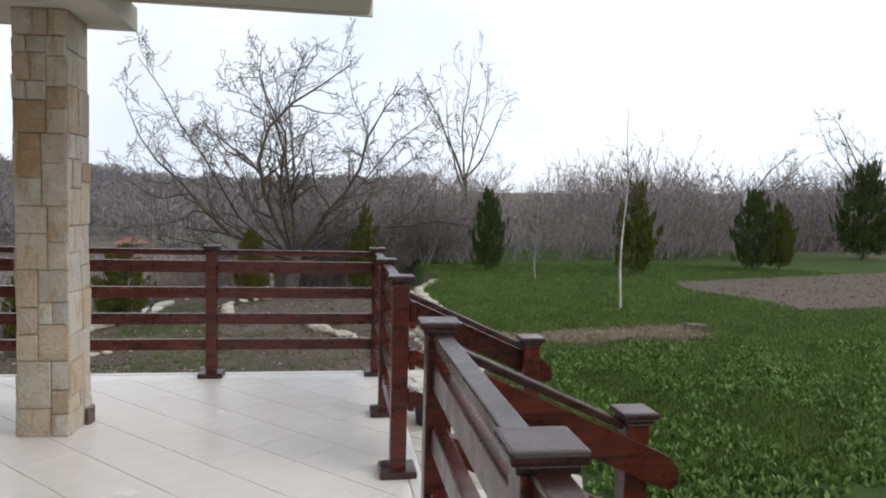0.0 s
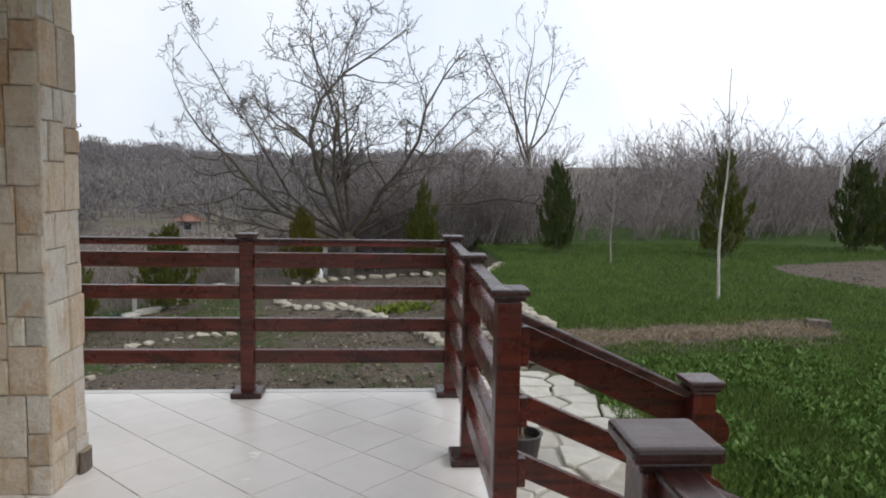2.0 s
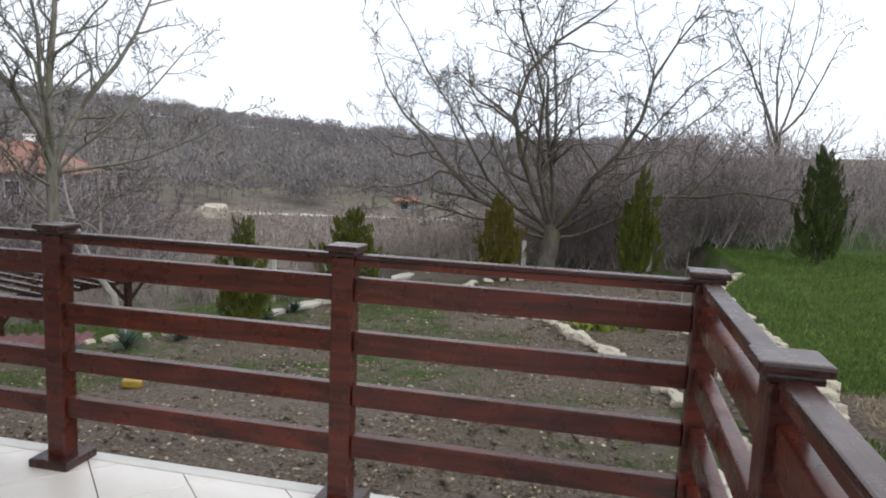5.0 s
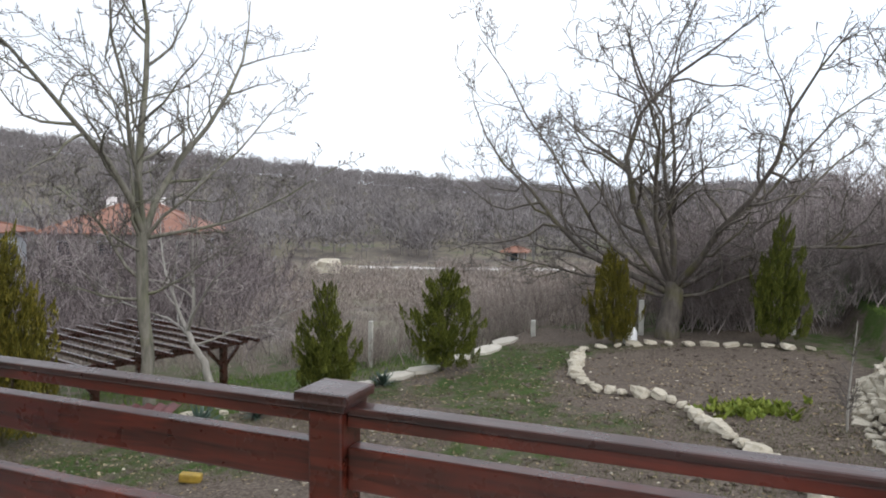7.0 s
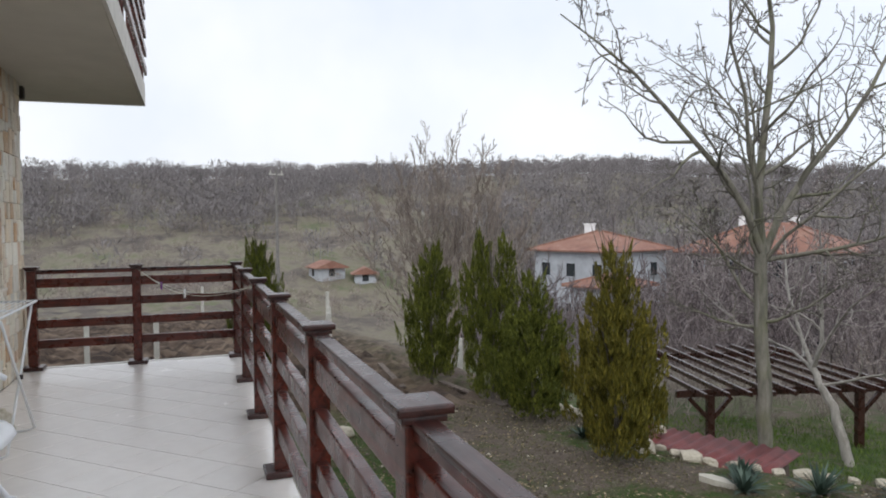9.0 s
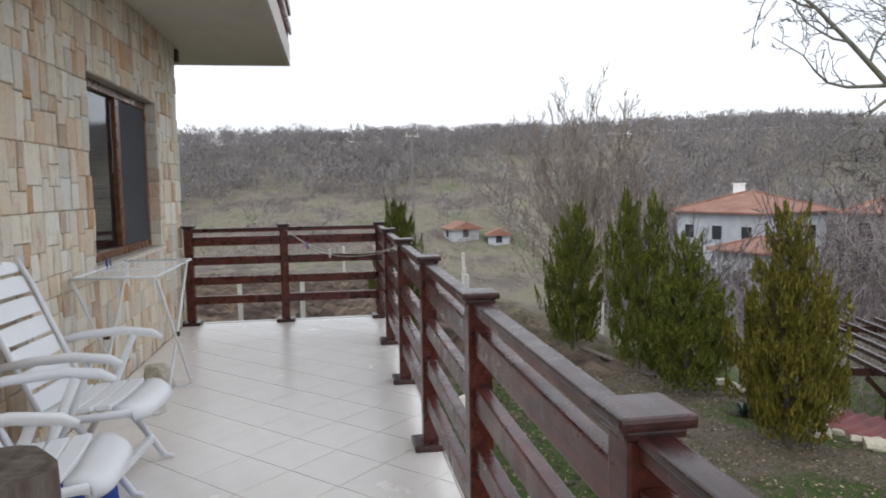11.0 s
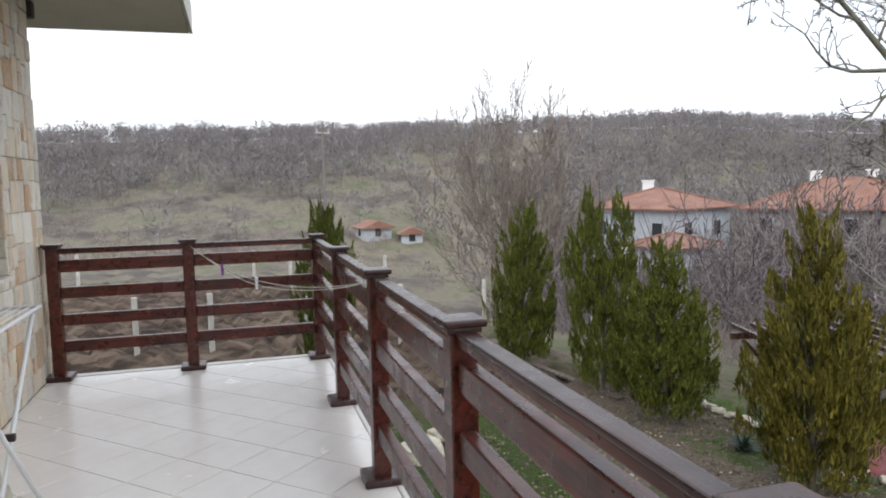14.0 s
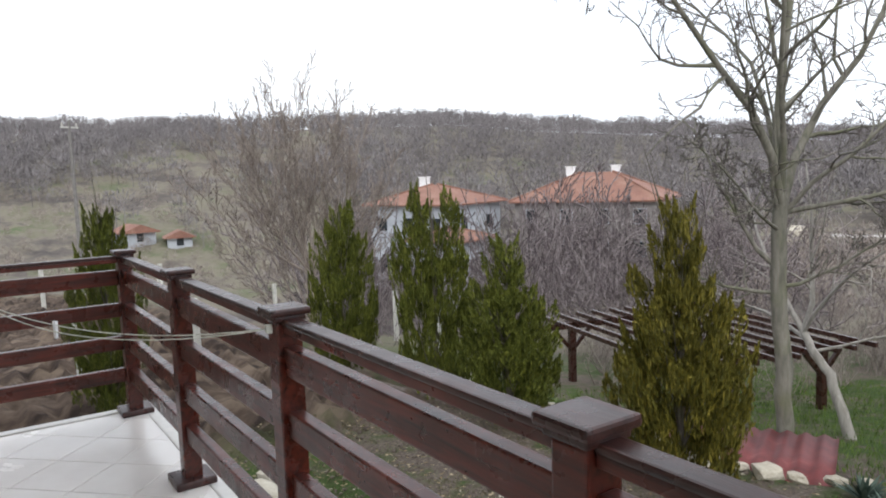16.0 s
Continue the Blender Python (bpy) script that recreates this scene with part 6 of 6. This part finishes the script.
for k, (x, y, s) in enumerate(((-6.6, 4.65, 0.34), (-6.2, 5.2, 0.38), (-5.75, 5.7, 0.3), (-5.15, 7.0, 0.26), (-4.95, 7.5, 0.3), (-9.4, 4.5, 0.26), (-7.0, 5.0, 0.3))):
    agave(x, y, s, 70 + k)

# small garden things
jug = empty("plastic_jug", pose(-1.95, 10.8, ground_at(-1.95, 10.8)), "white plastic water jug standing at the bed's far corner", "jug")
bm = bmesh.new()
prof = [(0.0, 0.105), (0.02, 0.115), (0.2, 0.115), (0.27, 0.08), (0.30, 0.04)]
rings = [[bm.verts.new((r * math.cos(a), r * math.sin(a), z)) for a in (6.2832 * k / 14 for k in range(14))] for z, r in prof]
for a, b in zip(rings, rings[1:]):
    for k in range(14):
        bm.faces.new((a[k], a[(k + 1) % 14], b[(k + 1) % 14], b[k]))
bm.faces.new(rings[0][::-1])
bm.faces.new(rings[-1])
part("body", bm, M_PLASTIC, jug, smooth=True)
bm = bmesh.new()
bmesh.ops.create_cone(bm, cap_ends=True, segments=12, radius1=0.035, radius2=0.035, depth=0.04, matrix=Matrix.Translation((0, 0, 0.32)))
part("lid", bm, M_PLASTIC, jug)

brick = part("loose_brick", boxed(0, 0, 0.04, 0.26, 0.13, 0.09, bevel=0.008), M_OLDWOOD)
brick.matrix_basis = pose(4.5, 3.15, ground_at(4.5, 3.15), 2, 3, -12)
tagged(brick, "single loose concrete brick on the grass edge", "brick")

pot = empty("plant_pot", pose(0.42, -0.28, -0.36), "dark plastic plant pot with dry stems beside the terrace", "plant pot")
bm = bmesh.new()
rings = [[bm.verts.new((r * math.cos(a), r * math.sin(a), z)) for a in (6.2832 * k / 18 for k in range(18))] for z, r in ((0, 0.10), (0.19, 0.13), (0.20, 0.14), (0.20, 0.12), (0.15, 0.115))]
for a, b in zip(rings, rings[1:]):
    for k in range(18):
        bm.faces.new((a[k], a[(k + 1) % 18], b[(k + 1) % 18], b[k]))
bm.faces.new(rings[0][::-1])
bm.faces.new(rings[-1])
part("pot", bm, M_DARKMETAL, pot)
rng = np.random.default_rng(4)
s3 = [Arr(), Arr()]
for k in range(12):
    grow(rng, (rng.normal(0, .04), rng.normal(0, .04), 0.12), (rng.normal(0, .4), rng.normal(0, .4), 1), 0.22, 0.003, 0, s3, 0.0, 0.2, (3, 0), 0.4, thin=0.0015)
s3[0].make("stems", M_STRAW, pot)

for k, (x, y, sx, sy, sz, lab) in enumerate(((-10.7, 1.28, 0.75, 0.5, 0.2, "broad white limestone block lying on the grass"), (-11.2, 1.6, 0.3, 0.25, 0.2, "small tan limestone lump beside a larger block"), (-8.35, 4.75, 0.28, 0.22, 0.18, "white limestone lump at the thuja's foot"),
                                            (-3.9, 3.9, 0.14, 0.1, 0.08, "small pale stone on the soil"), (-5.6, 3.2, 0.14, 0.12, 0.08, "small pale stone on the soil"))):
    ob = new("stone", ROCKS[(k + 2) % 7])
    ob.matrix_basis = pose(x, y, ground_at(x, y) + sz * 0.28, 0, 0, 30 * k) @ Matrix.Diagonal((sx, sy, sz, 1))
    tagged(ob, lab, "stone")

yel = part("yellow_crate", boxed(0, 0, 0.04, 0.20, 0.10, 0.08, bevel=0.02), simple("yellow_plastic", (0.30, 0.20, 0.03), 0.6, vary=0.3))
yel.matrix_basis = pose(-5.0, 3.7, ground_at(-5.0, 3.7), 0, 6, 25)
tagged(yel, "small faded yellow plastic box on the soil", "box")


def plank(x, y, L, rz, label):
    ob = part("plank", boxed(0, 0, 0.02, L, 0.12, 0.035, bevel=0.004), M_OLDWOOD)
    ob.matrix_basis = pose(x, y, ground_at(x, y), 0, 0, rz)
    tagged(ob, label, "plank", "old boards on the ground")


plank(-13.0, 4.3, 2.2, 10, "long grey weathered board lying beside the thujas")
plank(-15.2, 3.4, 2.4, -4, "grey weathered board lying beyond the thuja row")


def pebbles():
    rng = np.random.default_rng(9)
    v0, f0 = [], []
    base = np.array([(1, 0, 0), (-1, 0, 0), (0, 1, 0), (0, -1, 0), (0, 0, 1), (0, 0, -1)], float)
    fc = np.array([(0, 2, 4), (2, 1, 4), (1, 3, 4), (3, 0, 4), (2, 0, 5), (1, 2, 5), (3, 1, 5), (0, 3, 5)])
    x, y = rng.uniform(-12.5, 0.8, 1500), rng.uniform(0.2, 10.4, 1500)
    k = (ledge_distance(x, y) < -0.05)
    x, y = x[k], y[k]
    n = len(x)
    s = 0.006 + 0.026 * rng.uniform(0, 1, n) ** 5
    z = height(x, y)
    jit = rng.uniform(0.6, 1.3, (n, 6, 1))
    v = base[None] * jit * s[:, None, None] * np.array([1.2, 1.0, 0.6]) + np.stack([x, y, z], -1)[:, None]
    f = fc[None] + (np.arange(n) * 6)[:, None, None]
    ob = from_arrays("pebbles", v.reshape(-1, 3), f.reshape(-1, 3), M_ROCK)
    tagged(ob, "small pale stones scattered over the soil", "pebbles", kind="stuff")
    x, y = rng.uniform(-12.5, 14, 26000), rng.uniform(0.2, 10.4, 26000)
    k = ((ledge_distance(x, y) < -0.05) & (x < 1.0)) | ((x > 6.6) & ~on_lawn(x, y) & (y > 4.4))
    x, y = x[k], y[k]
    n = len(x)
    s = 0.010 + 0.028 * rng.uniform(0, 1, n) ** 3
    jit = rng.uniform(0.6, 1.3, (n, 6, 1))
    v = base[None] * jit * s[:, None, None] * np.array([1.2, 1.0, 0.7]) + np.stack([x, y, height(x, y)], -1)[:, None]
    f = fc[None] + (np.arange(n) * 6)[:, None, None]
    ob = from_arrays("soil_clods", v.reshape(-1, 3), f.reshape(-1, 3), M_CLOD)
    tagged(ob, "crumbly clods of bare soil", "soil clods", kind="stuff")


M_CLOD = leaf_mat("soil_clod", (0.060, 0.045, 0.036), (0.115, 0.092, 0.074), (0.18, 0.15, 0.12))
pebbles()


# floor tiles and wall stones, the many small pieces of the setting
def wall_pieces():
    root = empty("wall_cladding", pose(0, 0, 0), "split sandstone cladding in cream, grey and rust on the house wall", "wall cladding")
    x0, x1, z0, z1 = WIN
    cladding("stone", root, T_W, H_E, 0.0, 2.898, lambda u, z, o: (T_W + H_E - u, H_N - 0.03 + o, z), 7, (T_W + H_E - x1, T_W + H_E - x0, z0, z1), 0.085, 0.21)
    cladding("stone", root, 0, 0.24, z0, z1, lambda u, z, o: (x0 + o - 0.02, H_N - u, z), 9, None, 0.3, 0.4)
    root["kind"] = "structure"


def tiles():
    root = empty("tiled_floor", pose(0, 0, 0), "glossy cream floor tiles laid on the diagonal", "floor")
    root["kind"] = "structure"
    s = 0.333
    g = 0.0022
    x_lo, x_hi, y_hi = T_W + 0.10, T_E - 0.07, T_N - 0.07
    c, sn = math.cos(math.pi / 4), math.sin(math.pi / 4)
    ox, oy = -1.19 * 1.04, -1.16 * 1.04
    shared = None
    for i in range(-40, 41):
        for j in range(-40, 41):
            quad = []
            for a, b in ((i * s + g, j * s + g), ((i + 1) * s - g, j * s + g), ((i + 1) * s - g, (j + 1) * s - g), (i * s + g, (j + 1) * s - g)):
                quad.append((ox + a * c - b * sn, oy + a * sn + b * c))
            cx, cy = sum(p[0] for p in quad) / 4, sum(p[1] for p in quad) / 4
            if cy < -2.4 and cx < H_E - 0.3 or cy < -7:
                continue
            inside = all(x_lo < p[0] < x_hi and (H_N if p[0] < H_E + .01 else -8) < p[1] < y_hi for p in quad)
            if inside and shared is not None:
                ob = new("tile", shared)
                ob.matrix_basis = Matrix.Translation((cx, cy, 0))
                ob.parent = root
                continue
            if not inside:
                quad = clip_poly(quad, x_lo, x_hi, (H_N + 0.001) if cx < H_E else -7.9, y_hi)
                if len(quad) < 3:
                    continue
            area = abs(sum(quad[k][0] * quad[(k + 1) % len(quad)][1] - quad[(k + 1) % len(quad)][0] * quad[k][1] for k in range(len(quad)))) / 2
            if area < 0.002:
                continue
            me = bpy.data.meshes.new("tile")
            n = len(quad)
            e = 0.0016
            vs = [(p[0] - cx, p[1] - cy, -0.0115) for p in quad] + [(p[0] - cx, p[1] - cy, -e) for p in quad]
            vs += [((p[0] - cx) * (1 - e * 5), (p[1] - cy) * (1 - e * 5), 0.0) for p in quad]
            fs = [(k, (k + 1) % n, n + (k + 1) % n, n + k) for k in range(n)] + [(n + k, n + (k + 1) % n, 2 * n + (k + 1) % n, 2 * n + k) for k in range(n)]
            me.from_pydata(vs, [], fs + [tuple(range(2 * n, 3 * n))])
            me.materials.append(M_TILE)
            ob = new("tile", me)
            ob.matrix_basis = Matrix.Translation((cx, cy, 0))
            ob.parent = root
            if inside:
                shared = me


wall_pieces()
tiles()
